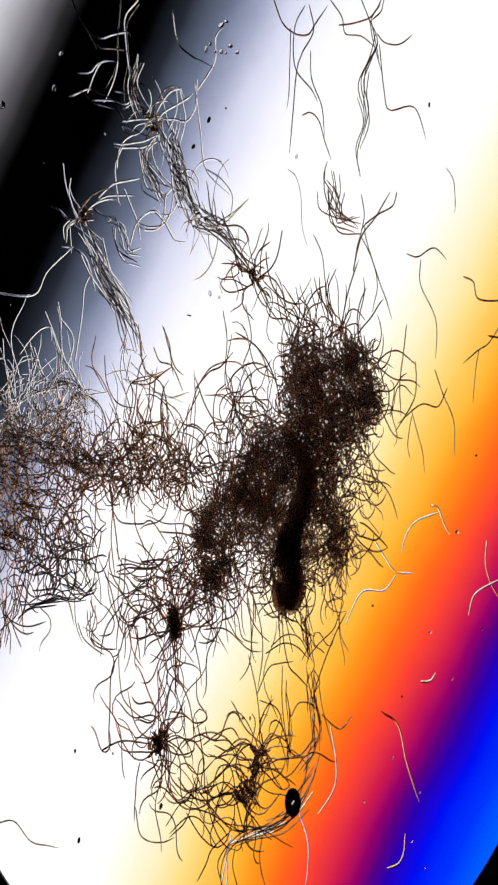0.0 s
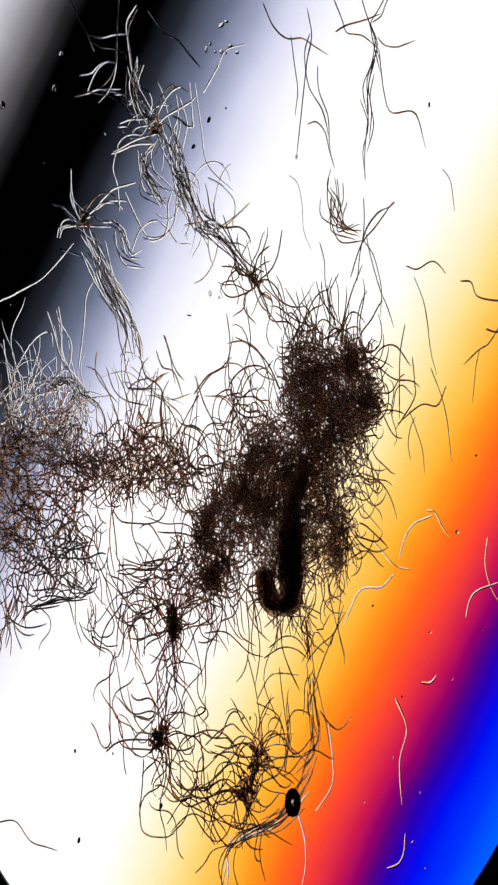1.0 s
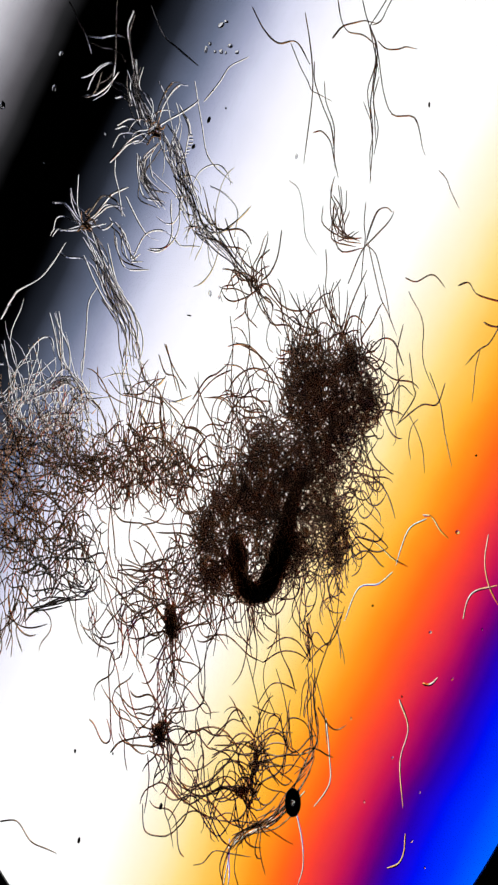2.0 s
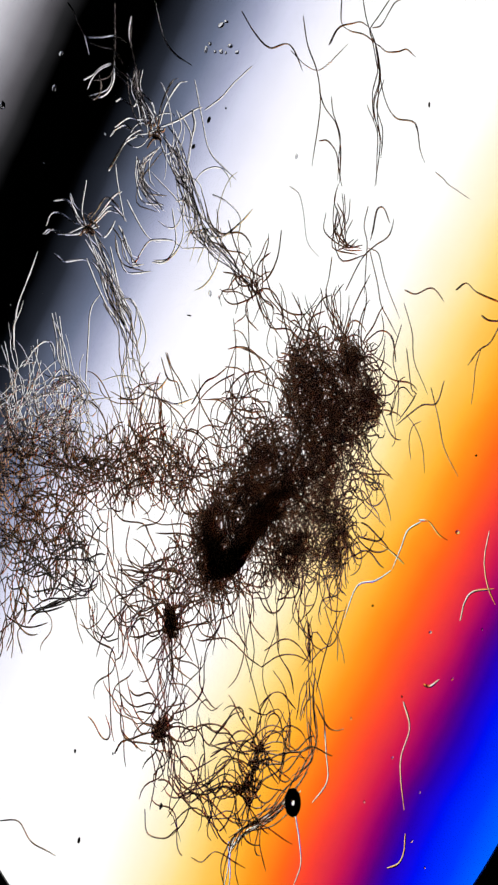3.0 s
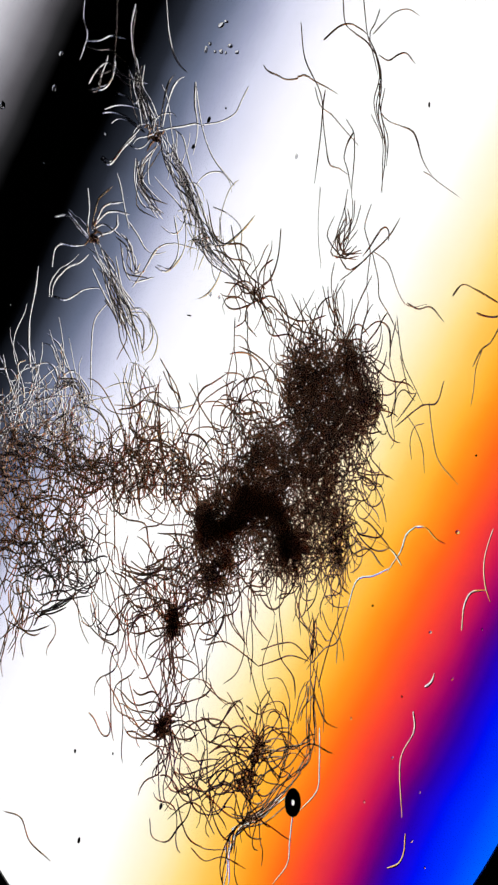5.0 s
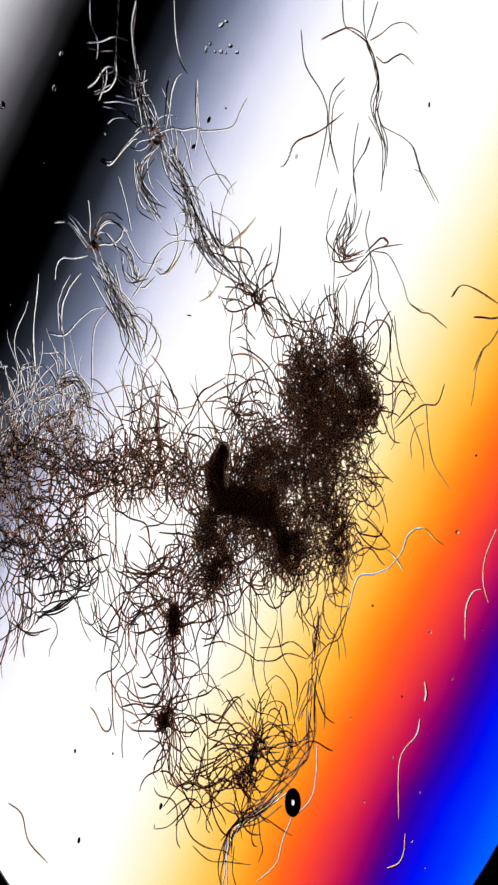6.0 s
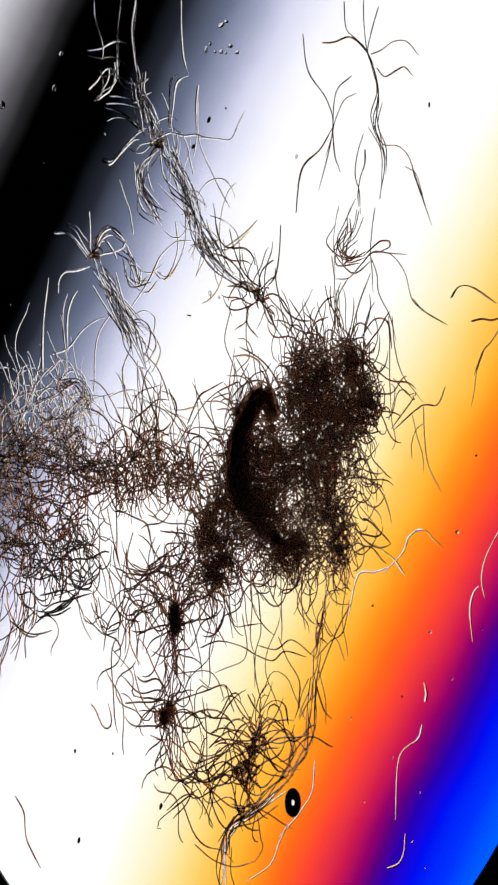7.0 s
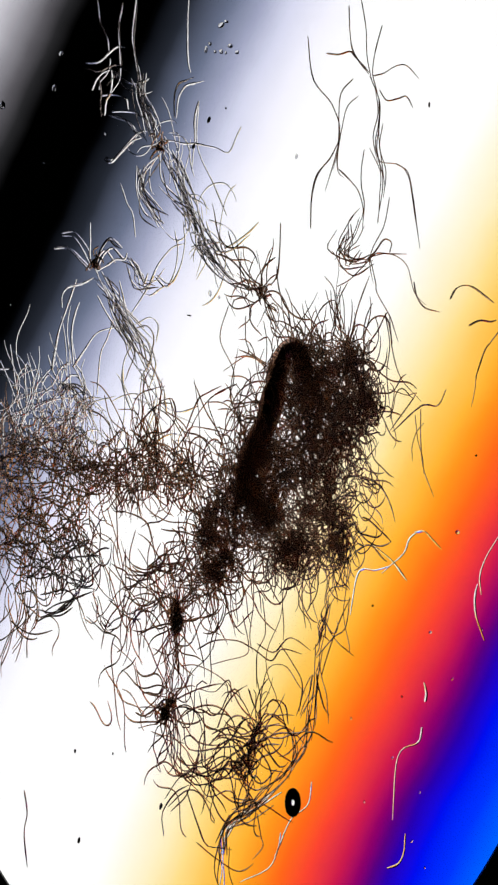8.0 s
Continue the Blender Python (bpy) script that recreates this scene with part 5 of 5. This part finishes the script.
    crawler(1.4, (0, 350, 1560, 365, 1530, 375, 1505, 400, 1480), (4, 335, 1505, 355, 1525, 385, 1510, 425, 1545), (8, 348, 1492, 385, 1522, 425, 1543, 463, 1518), skin=SHADED_WORM)
    crawler(1.4, (0, 465, 1480, 460, 1510, 462, 1540, 470, 1570), (4, 460, 1455, 460, 1490, 465, 1510, 470, 1530), (8, 455, 1440, 462, 1480, 465, 1500, 445, 1525), skin=SHADED_WORM)
    crawler(1.3, (0, 590, 1060, 600, 1100, 605, 1130, 618, 1155), (4, 570, 1080, 580, 1110, 595, 1130, 590, 1190), (8, 570, 1090, 585, 1120, 600, 1140, 612, 1150), skin=SHADED_WORM)
    crawler(1.3, (0, 545, 1165, 565, 1140, 590, 1115, 600, 1090), (4, 550, 1178, 570, 1155, 595, 1140, 620, 1060), (8, 560, 1165, 590, 1130, 612, 1110, 620, 1050), skin=SHADED_WORM)
    crawler(1.3, (0, 565, 1215, 570, 1250, 580, 1290, 590, 1330), (4, 550, 1180, 565, 1220, 572, 1270, 568, 1330), (8, 565, 1170, 570, 1200, 578, 1230, 580, 1255), skin=SHADED_WORM)
    crawler(1.3, (0, 400, 1060, 420, 1090, 430, 1130, 460, 1140), (4, 400, 1050, 410, 1080, 415, 1110, 435, 1160), (8, 400, 1060, 410, 1100, 420, 1110, 440, 1090), skin=SHADED_WORM)


def lit_and_shaded(pale, dark, spread, share, *rows, r=1.6):
    """Worms in the lit and the shaded skin copy, side by side along one line."""
    rope(pale, spread, share, *rows, r=r)
    rope(dark, spread, share, *rows, r=r * 0.75, skin=SHADED_GREY_WORM)


def ropes():
    lit_and_shaded(5, 4, 5.75, 0.75, (0, 85, 690, 105, 672, 130, 680, 145, 710, 160, 750), (3, 85, 690, 100, 675, 125, 670, 145, 690, 158, 740), (4.5, 95, 690, 110, 675, 125, 675, 145, 690, 160, 740),
         (6.5, 100, 690, 115, 675, 135, 672, 150, 690, 160, 740), (8, 100, 700, 120, 680, 140, 690, 155, 710, 163, 750), r=1.5)
    rope(5, 3, 0.5, (0, 655, 35, 668, 80, 640, 140, 648, 205, 633, 270, 637, 315), (3, 655, 50, 668, 90, 672, 140, 660, 190, 673, 250, 664, 330), (4.5, 653, 60, 670, 100, 676, 140, 668, 190, 682, 260, 675, 345),
         (6.5, 650, 80, 662, 110, 670, 155, 660, 200, 682, 270, 673, 340), (8, 655, 135, 672, 180, 670, 220, 665, 260, 678, 320, 668, 395), r=1.3, skin=SHADED_WORM)
    rope(14, 11, 0.6, (0, 585, 285, 588, 330, 595, 380, 620, 400, 640, 400), (3, 605, 325, 605, 370, 600, 420, 615, 445, 645, 437), (4.5, 618, 330, 622, 370, 605, 420, 605, 455, 645, 445),
         (6.5, 632, 345, 625, 390, 600, 440, 615, 465, 650, 445), (8, 643, 370, 620, 420, 605, 450, 630, 470, 655, 455), r=1.2, skin=SHADED_WORM)
    rope(9, 7, 0.7, (0, 575, 475, 575, 520, 585, 560, 590, 610), (3, 588, 500, 585, 530, 595, 570, 600, 610), (4.5, 590, 495, 588, 530, 597, 570, 602, 610),
         (6.5, 595, 490, 592, 530, 598, 570, 605, 610), (8, 595, 500, 595, 545, 600, 580, 605, 610), r=1.2, skin=SHADED_WORM)
    rope(13, 5.5, 0.34, (0, 540, 1080, 547, 1130, 550, 1170, 548, 1220, 546, 1260), (4, 550, 1090, 552, 1140, 550, 1175, 540, 1210, 518, 1285),
         (8, 590, 1050, 575, 1110, 565, 1150, 545, 1220, 520, 1285), skin=SHADED_WORM)
    rope(6, 3, 0.5, (0, 505, 1200, 512, 1270, 510, 1330, 502, 1400), (4, 520, 1270, 512, 1300, 500, 1340, 488, 1390), (8, 520, 1285, 522, 1310, 522, 1340, 500, 1375), skin=SHADED_WORM)
    rope(7, 5.5, 0.34, (0, 570, 1290, 570, 1330, 548, 1388, 512, 1450, 440, 1485, 405, 1500, 396, 1640),
         (4, 555, 1300, 548, 1350, 515, 1395, 490, 1425, 450, 1460, 415, 1485, 398, 1640),
         (8, 540, 1310, 530, 1348, 490, 1395, 445, 1435, 405, 1460, 395, 1500, 394, 1640))
    rope(12, 6, 0.34, (0, 570, 1290, 570, 1330, 548, 1388, 512, 1450, 440, 1485, 405, 1500, 396, 1640),
         (4, 555, 1300, 548, 1350, 515, 1395, 490, 1425, 450, 1460, 415, 1485, 398, 1640),
         (8, 540, 1310, 530, 1348, 490, 1395, 445, 1435, 405, 1460, 395, 1500, 394, 1640), skin=SHADED_WORM)
    rope(10, 4.5, 0.5, (0, 547, 1180, 549, 1230, 560, 1300, 545, 1370), (4, 552, 1170, 546, 1252, 552, 1341, 520, 1392),
         (8, 564, 1140, 553, 1220, 545, 1310, 512, 1380), skin=SHADED_WORM)
    lit_and_shaded(9, 6, 5.75, 0.75, (0, 245, 95, 235, 160, 250, 200, 272, 220), (3, 240, 110, 242, 160, 258, 200, 270, 235), (4.5, 242, 100, 246, 160, 260, 200, 272, 235),
         (6.5, 243, 115, 250, 170, 260, 205, 273, 240), (8, 245, 115, 252, 180, 265, 215, 278, 255), r=1.6)
    lit_and_shaded(8, 5, 9.2, 0.675, (0, 270, 235, 258, 280, 262, 310, 280, 330, 300, 350), (3, 275, 255, 255, 290, 248, 330, 270, 350, 300, 365), (4.5, 272, 250, 255, 290, 245, 330, 270, 355, 300, 378),
         (6.5, 272, 255, 252, 290, 250, 340, 275, 370, 300, 395), (8, 278, 265, 258, 300, 250, 345, 275, 375, 305, 405), r=1.6)
    lit_and_shaded(16, 10, 8.05, 0.54, (0, 138, 390, 165, 440, 185, 490, 215, 540, 235, 600, 237, 640), (3, 150, 400, 180, 460, 200, 520, 220, 570, 232, 610, 228, 690), (4.5, 165, 425, 190, 470, 205, 520, 220, 555, 235, 610, 235, 640),
         (6.5, 165, 455, 190, 500, 210, 540, 225, 570, 240, 610, 245, 640), (8, 170, 485, 195, 515, 212, 555, 228, 585, 245, 615, 255, 660), r=1.6)
    lit_and_shaded(4, 3, 5.75, 0.75, (0, 185, 390, 205, 400, 215, 430, 230, 450, 255, 455), (3, 200, 400, 215, 440, 230, 465, 245, 475, 260, 465), (4.5, 205, 410, 222, 440, 230, 470, 245, 485, 262, 475),
         (6.5, 205, 440, 225, 465, 232, 490, 245, 505, 262, 480), (8, 215, 460, 235, 480, 245, 500, 255, 510, 275, 495), r=1.6)
    lit_and_shaded(7, 4, 6.9, 0.675, (0, 285, 215, 305, 250, 318, 290, 322, 330, 342, 395), (3, 290, 225, 315, 265, 325, 300, 340, 350, 352, 400), (4.5, 285, 245, 310, 285, 330, 320, 350, 370, 365, 420),
         (6.5, 285, 250, 310, 290, 335, 335, 345, 380, 350, 420), (8, 285, 262, 315, 300, 335, 350, 345, 385, 345, 425), r=1.6)
    lit_and_shaded(11, 8, 9.2, 0.405, (0, 268, 215, 300, 270, 328, 330, 350, 385, 400, 415, 447, 487), (4, 275, 240, 310, 290, 340, 350, 365, 430, 400, 465, 447, 517),
         (8, 279, 256, 300, 325, 340, 385, 365, 440, 405, 490, 455, 522), r=1.6)
    # net of the left mat
    rope(6, 8, 0.5, (0, 100, 1010, 130, 1045, 155, 1055, 180, 1015, 200, 1010), (4.5, 100, 1010, 130, 1035, 158, 1045, 180, 1005, 205, 1005), (8, 105, 1010, 130, 1030, 155, 1035, 180, 995, 210, 1010), r=1.15, skin=SHADED_GREY_WORM)
    rope(7, 8, 0.5, (0, 0, 1090, 50, 1070, 100, 1060, 140, 1065, 160, 1050), (4.5, 30, 1115, 60, 1085, 100, 1070, 140, 1055, 158, 1045), (8, 50, 1100, 60, 1085, 100, 1080, 140, 1055, 155, 1040), r=1.15, skin=SHADED_GREY_WORM)
    rope(7, 8, 0.5, (0, 100, 905, 130, 925, 140, 960, 150, 1000, 170, 1010), (4.5, 100, 915, 130, 925, 140, 960, 150, 990, 170, 1005), (8, 100, 920, 130, 925, 145, 960, 155, 985, 175, 995), r=1.15, skin=SHADED_GREY_WORM)
    rope(6, 7, 0.5, (0, 155, 1060, 158, 1100, 160, 1130, 185, 1160, 215, 1155), (4.5, 160, 1050, 165, 1090, 178, 1125, 195, 1140, 215, 1125), (8, 158, 1050, 170, 1080, 185, 1110, 195, 1118, 225, 1095), r=1.15, skin=SHADED_GREY_WORM)
    rope(8, 8, 0.5, (0, 200, 1015, 230, 1005, 270, 1000, 300, 990, 335, 970), (4.5, 205, 1005, 235, 1012, 270, 1010, 300, 985, 335, 965), (8, 215, 1015, 240, 1020, 275, 1005, 300, 975, 335, 960), skin=SHADED_WORM)
    rope(5, 6, 0.7, (0, 5, 1180, 20, 1140, 15, 1100, 10, 1060, 5, 1030), (4.5, 12, 1185, 25, 1150, 32, 1120, 50, 1090, 60, 1080), (8, 15, 1190, 35, 1150, 45, 1120, 55, 1090, 65, 1060), r=1.15, skin=SHADED_GREY_WORM)
    rope(7, 9, 0.5, (0, 330, 850, 300, 810, 293, 760, 290, 710, 300, 670), (4.5, 330, 870, 305, 820, 290, 790, 285, 750, 280, 710), (8, 330, 870, 300, 845, 282, 830, 278, 790, 280, 750), skin=SHADED_WORM)
    crawler(1.4, (0, 200, 905, 215, 925, 250, 928, 270, 925, 300, 970), (4.5, 200, 900, 220, 920, 255, 928, 262, 960, 270, 990), (8, 215, 905, 245, 915, 262, 930, 270, 960, 275, 985), skin=SHADED_WORM)
    crawler(1.4, (0, 200, 900, 197, 950, 200, 990, 205, 1030), (4.5, 190, 900, 185, 950, 190, 985, 205, 1005), (8, 190, 900, 205, 950, 215, 990, 218, 1010), skin=SHADED_WORM)
    crawler(1.4, (0, 238, 895, 240, 930, 255, 970, 265, 1000), (4.5, 225, 950, 215, 990, 220, 1010, 235, 1015), (8, 240, 940, 230, 980, 232, 1010, 242, 1020), skin=SHADED_WORM)
    crawler(1.4, (0, 170, 890, 168, 940, 165, 980, 180, 1010), (4.5, 165, 990, 180, 965, 205, 970, 212, 1005), (8, 160, 960, 175, 945, 200, 960, 212, 1000), skin=SHADED_WORM)
    crawler(1.7, (0, 128, 0, 135, 20, 145, 40, 155, 55, 160, 65), (3, 120, 5, 130, 20, 140, 45, 148, 60, 152, 75), (4.5, 145, 0, 143, 30, 148, 60, 140, 90, 128, 118), (6.5, 163, 0, 165, 40, 178, 75, 178, 110, 165, 150), (8, 173, 0, 175, 20, 178, 40, 190, 70, 193, 95))
    crawler(1.3, (0, 655, 35, 668, 80, 640, 140, 648, 205, 633, 270, 637, 315), (3, 655, 50, 668, 90, 672, 140, 660, 190, 673, 250, 664, 330), (4.5, 653, 60, 670, 100, 676, 140, 668, 190, 682, 260, 675, 345),
            (6.5, 650, 80, 662, 110, 670, 155, 660, 200, 682, 270, 673, 340), (8, 655, 135, 672, 180, 670, 220, 665, 260, 678, 320, 668, 395), n=26, skin=SHADED_WORM)


crawlers()
crawlers_below()
crawlers_above()
upper_knot_worms()
left_knot_worms()
upper_right_worms()
lower_net_worms()
mat_crest_worms()
hairs_over_the_mat()
hairs_below_the_clump()
ropes()


# ---- the larva that crawls through the clump ----
BENDS = (
    (0.0, 493, 1035, 503, 1072, 522, 1050, 512, 960, 545, 845, 503, 757),
    (0.4, 489, 1035, 503, 1072, 522, 1050, 513, 960, 540, 830, 515, 765),
    (0.8, 472, 1018, 488, 1068, 516, 1060, 513, 970, 520, 900, 540, 800),
    (1.2, 458, 1005, 474, 1068, 508, 1068, 515, 1000, 512, 925, 537, 810),
    (1.6, 440, 965, 452, 1060, 485, 1085, 503, 1020, 514, 930, 537, 830),
    (2.8, 370, 930, 395, 1015, 440, 960, 480, 905, 510, 870, 530, 830))
BENDS_LATER = (
    (3.5, 370, 905, 385, 1000, 415, 965, 455, 890, 485, 895, 505, 1000),
    (4.0, 366, 905, 378, 985, 412, 960, 455, 890, 488, 890, 510, 1000),
    (4.6, 352, 925, 372, 962, 410, 940, 450, 893, 490, 905, 510, 985),
    (5.8, 378, 838, 364, 880, 395, 915, 435, 890, 480, 900, 510, 990),
    (6.2, 420, 755, 402, 805, 386, 865, 408, 908, 455, 912, 503, 950))
BENDS_LAST = (
    (6.6, 465, 745, 438, 722, 405, 765, 403, 840, 414, 905, 485, 940),
    (7.0, 485, 735, 462, 695, 430, 760, 420, 860, 460, 930, 505, 965),
    (7.5, 520, 608, 496, 640, 464, 716, 446, 795, 425, 870, 480, 945),
    (8.0, 540, 664, 528, 620, 500, 632, 474, 742, 432, 852, 482, 940))


def larva(n=80):
    body = new("larva")
    tagged(body, "thick dark brown larva curled inside the worm clump", "larva")
    origin = spot(500, 900, 0)
    body.matrix_basis = Matrix.Translation(origin)
    rows_of = BENDS + BENDS_LATER + BENDS_LAST
    long = sum(bent_line(row, n)[1] for row in rows_of) / len(rows_of)
    lines = [(row[0], bent_line(row, n)[0]) for row in often(rows_of)]
    half = long / n * 1.15
    sides = 16
    for i in range(n):
        f = i / (n - 1)
        r = (16.0 + 4.5 * math.sin(math.pi * min(1.0, f / 0.9)) ** 2) * min(1.0, 0.8 + 2.0 * f) * (1 + 0.16 * noise.noise(Vector((i * 0.11, 7, 1)))) * (1.0 if f < 0.75 else 1.0 - 0.5 * (f - 0.75) / 0.25)
        if i == 0:
            bm = bmesh.new()
            bmesh.ops.create_uvsphere(bm, u_segments=18, v_segments=12, radius=r * U)
            me = mesh_from(bm, "head", LARVA)
        else:
            verts, faces = [], []
            for x, g in ((-half, 0.97), (0, 1.0), (half, 0.97)):
                for j in range(sides):
                    w = 2 * math.pi * j / sides
                    k = r * g * (1 + 0.14 * noise.noise(Vector((math.cos(w), math.sin(w), i * 0.25))))
                    verts.append(Vector((x, k * math.cos(w), 0.9 * k * math.sin(w))) * U)
            for a in range(2):
                for j in range(sides):
                    o = (j + 1) % sides
                    faces.append((a * sides + j, a * sides + o, (a + 1) * sides + o, (a + 1) * sides + j))
            me = mesh_of("body_segment", verts, faces, LARVA)
        ob = part(me.name.split(".")[0], me, body)
        rows = segment_rows(i, lines, 23 + 0.04 * i, origin)
        ob.matrix_basis = rows[0][1]
        MOVES.append((ob, rows))
        if i < n - 3:
            bm = bmesh.new()
            bmesh.ops.create_uvsphere(bm, u_segments=12, v_segments=8, radius=1.0)
            q = r * (0.6 if i == 0 else min(0.75, 0.3 + 0.016 * i) + 0.1 * noise.noise(Vector((i * 0.35, 3, 0))))
            for v in bm.verts:
                v.co = Vector((v.co.x * (half * 1.1 if i else q), v.co.y * q + r * 0.12 * math.sin(i * 0.4), v.co.z * q * 0.8)) * U
            part("gut", mesh_from(bm, "gut", GUT), ob, "dark gut seen through the skin")


larva()


def stirred_worms(count):
    """Worms of the clump that cling to the larva and are dragged along with it."""
    rows_of = BENDS + BENDS_LATER + BENDS_LAST
    lines = [(row[0], bent_line(row, 40)[0]) for row in rows_of]
    tuft = new("worm_tuft")
    tuft.matrix_basis = Matrix.Translation(spot(500, 900, 0))
    tagged(tuft, "thread worms, painted as shaded, that cling to the crawling larva", "worm tuft")
    for _ in range(count):
        at = random.randrange(2, 40)
        side, along = random.gauss(0, 19), random.gauss(0, 10)
        h = radians(random.uniform(0, 360))
        shape = curve(random.uniform(45, 80), math.degrees(h), random.gauss(0, 120), 30, 0, 4)
        mine = []
        for t, line in lines:
            p, deg = line[at]
            a = radians(deg)
            x, y = p.x + math.sin(a) * side + math.cos(a) * along, p.y + math.cos(a) * side - math.sin(a) * along
            flat = [t]
            for q in shape:
                flat += [x + q.x, y - q.y]
            mine.append(tuple(flat))
        crawler(1.2, *mine, n=8, skin=SHADED_WORM, z=random.uniform(44, 60), within=tuft)


stirred_worms(105)


# ---- bubble and specks ----
def air_bubble(x, y, rx, ry):
    """A flat dome, the shade of its broad rim painted near black, with a small clear middle."""
    bubble = new("air_bubble")
    bubble.matrix_basis = Matrix.Translation(spot(x, y, 0))
    tagged(bubble, "oval air bubble with a dark rim and a bright centre", "bubble")
    n, k = 40, 10
    verts, faces = [], []
    for i in range(n):
        a = 2 * math.pi * i / n
        for j in range(k):
            w = 2 * math.pi * j / k
            q = 0.6 + 0.4 * math.cos(w)
            verts.append(Vector((rx * q * math.cos(a), ry * q * math.sin(a), 6 + 6 * math.sin(w))) * U)
    for i in range(n):
        for j in range(k):
            p, o = (i + 1) % n, (j + 1) % k
            faces.append((i * k + j, p * k + j, p * k + o, i * k + o))
    part("rim", mesh_of("rim", verts, faces, RIM_SHADE), bubble, "opaque near-black ring standing for the rim's refraction shade")
    bm = bmesh.new()
    bmesh.ops.create_cone(bm, cap_ends=True, segments=24, radius1=1.0, radius2=1.0, depth=2.0)
    for v in bm.verts:
        lean = 0.58 * v.co.x * rx * 0.22 if v.co.z > 0 else 0.0
        v.co = Vector((v.co.x * rx * 0.22, v.co.y * ry * 0.22, 6 + 3 * v.co.z - lean)) * U
    part("centre", mesh_from(bm, "centre", BUBBLE, False), bubble, "small clear bright centre")


air_bubble(518.5, 1421, 14.5, 26)


def speck(x, y, w, h, turn=0, clear=False):
    bm = bmesh.new()
    bmesh.ops.create_icosphere(bm, subdivisions=2, radius=1.0)
    seed = Vector((x, y, 0)) * 0.13
    for v in bm.verts:
        k = 1 + 0.45 * noise.noise(v.co * 1.6 + seed)
        v.co = Vector((v.co.x * w / 2 * k, v.co.y * h / 2 * k, v.co.z * min(w, h) * 0.4 * k)) * U
    low = min(v.co.z for v in bm.verts)
    ob = new("debris_speck", mesh_from(bm, "debris_speck", CRYSTAL if clear else GRIT, not clear))
    p = spot(x, y, 0)
    ob.matrix_basis = pose(p.x, p.y, -low, 0, 0, -turn)
    tagged(ob, "tiny clear crystal speck on the glass slide" if clear else "tiny dark speck of grit on the glass slide",
           "speck", "debris specks")


for x, y, w, h, turn in ((760, 186, 4, 10, 0), (370, 213, 6, 12, 20), (343, 260, 6, 10, 30), (843, 807, 4, 4, 0),
                         (660, 1073, 4, 4, 0), (140, 1488, 5, 12, 10), (285, 1428, 6, 12, 10), (133, 1330, 4, 7, 0),
                         (200, 1335, 3, 5, 0), (430, 1272, 4, 6, 0), (443, 1272, 3, 8, 0), (335, 559, 8, 3, 10),
                         (712, 1234, 3, 5, 0), (400, 192, 3, 5, 0)):
    speck(x, y, w, h, turn)
for x, y, w, h, turn in ((97, 158, 9, 14, 0), (110, 97, 9, 13, 0), (5, 187, 10, 14, 0), (392, 46, 13, 8, -30), (401, 39, 8, 6, 10),
                         (365, 88, 6, 13, 10), (372, 78, 6, 8, 0), (392, 92, 7, 8, 0), (408, 82, 9, 8, 0), (420, 93, 7, 7, 0), (381, 92, 5, 6, 0), (400, 94, 4, 6, 0),
                         (525, 277, 5, 10, 20), (372, 520, 6, 12, 0), (388, 527, 4, 7, 20), (810, 943, 9, 8, 0), (762, 1120, 6, 5, 0),
                         (622, 1272, 4, 5, 0), (695, 1342, 4, 5, 30), (645, 1420, 3, 5, 0), (743, 1403, 4, 6, 0), (729, 1490, 4, 6, 20),
                         (752, 1537, 3, 5, 0), (854, 1115, 3, 5, 0), (801, 1203, 4, 5, 10), (187, 238, 4, 5, 0), (78, 289, 3, 4, 0), (20, 541, 4, 5, 0)):
    speck(x, y, w, h, turn, True)


# ---- all that moves ----
def motions():
    for ob, rows in MOVES:
        walk(ob, rows)


motions()
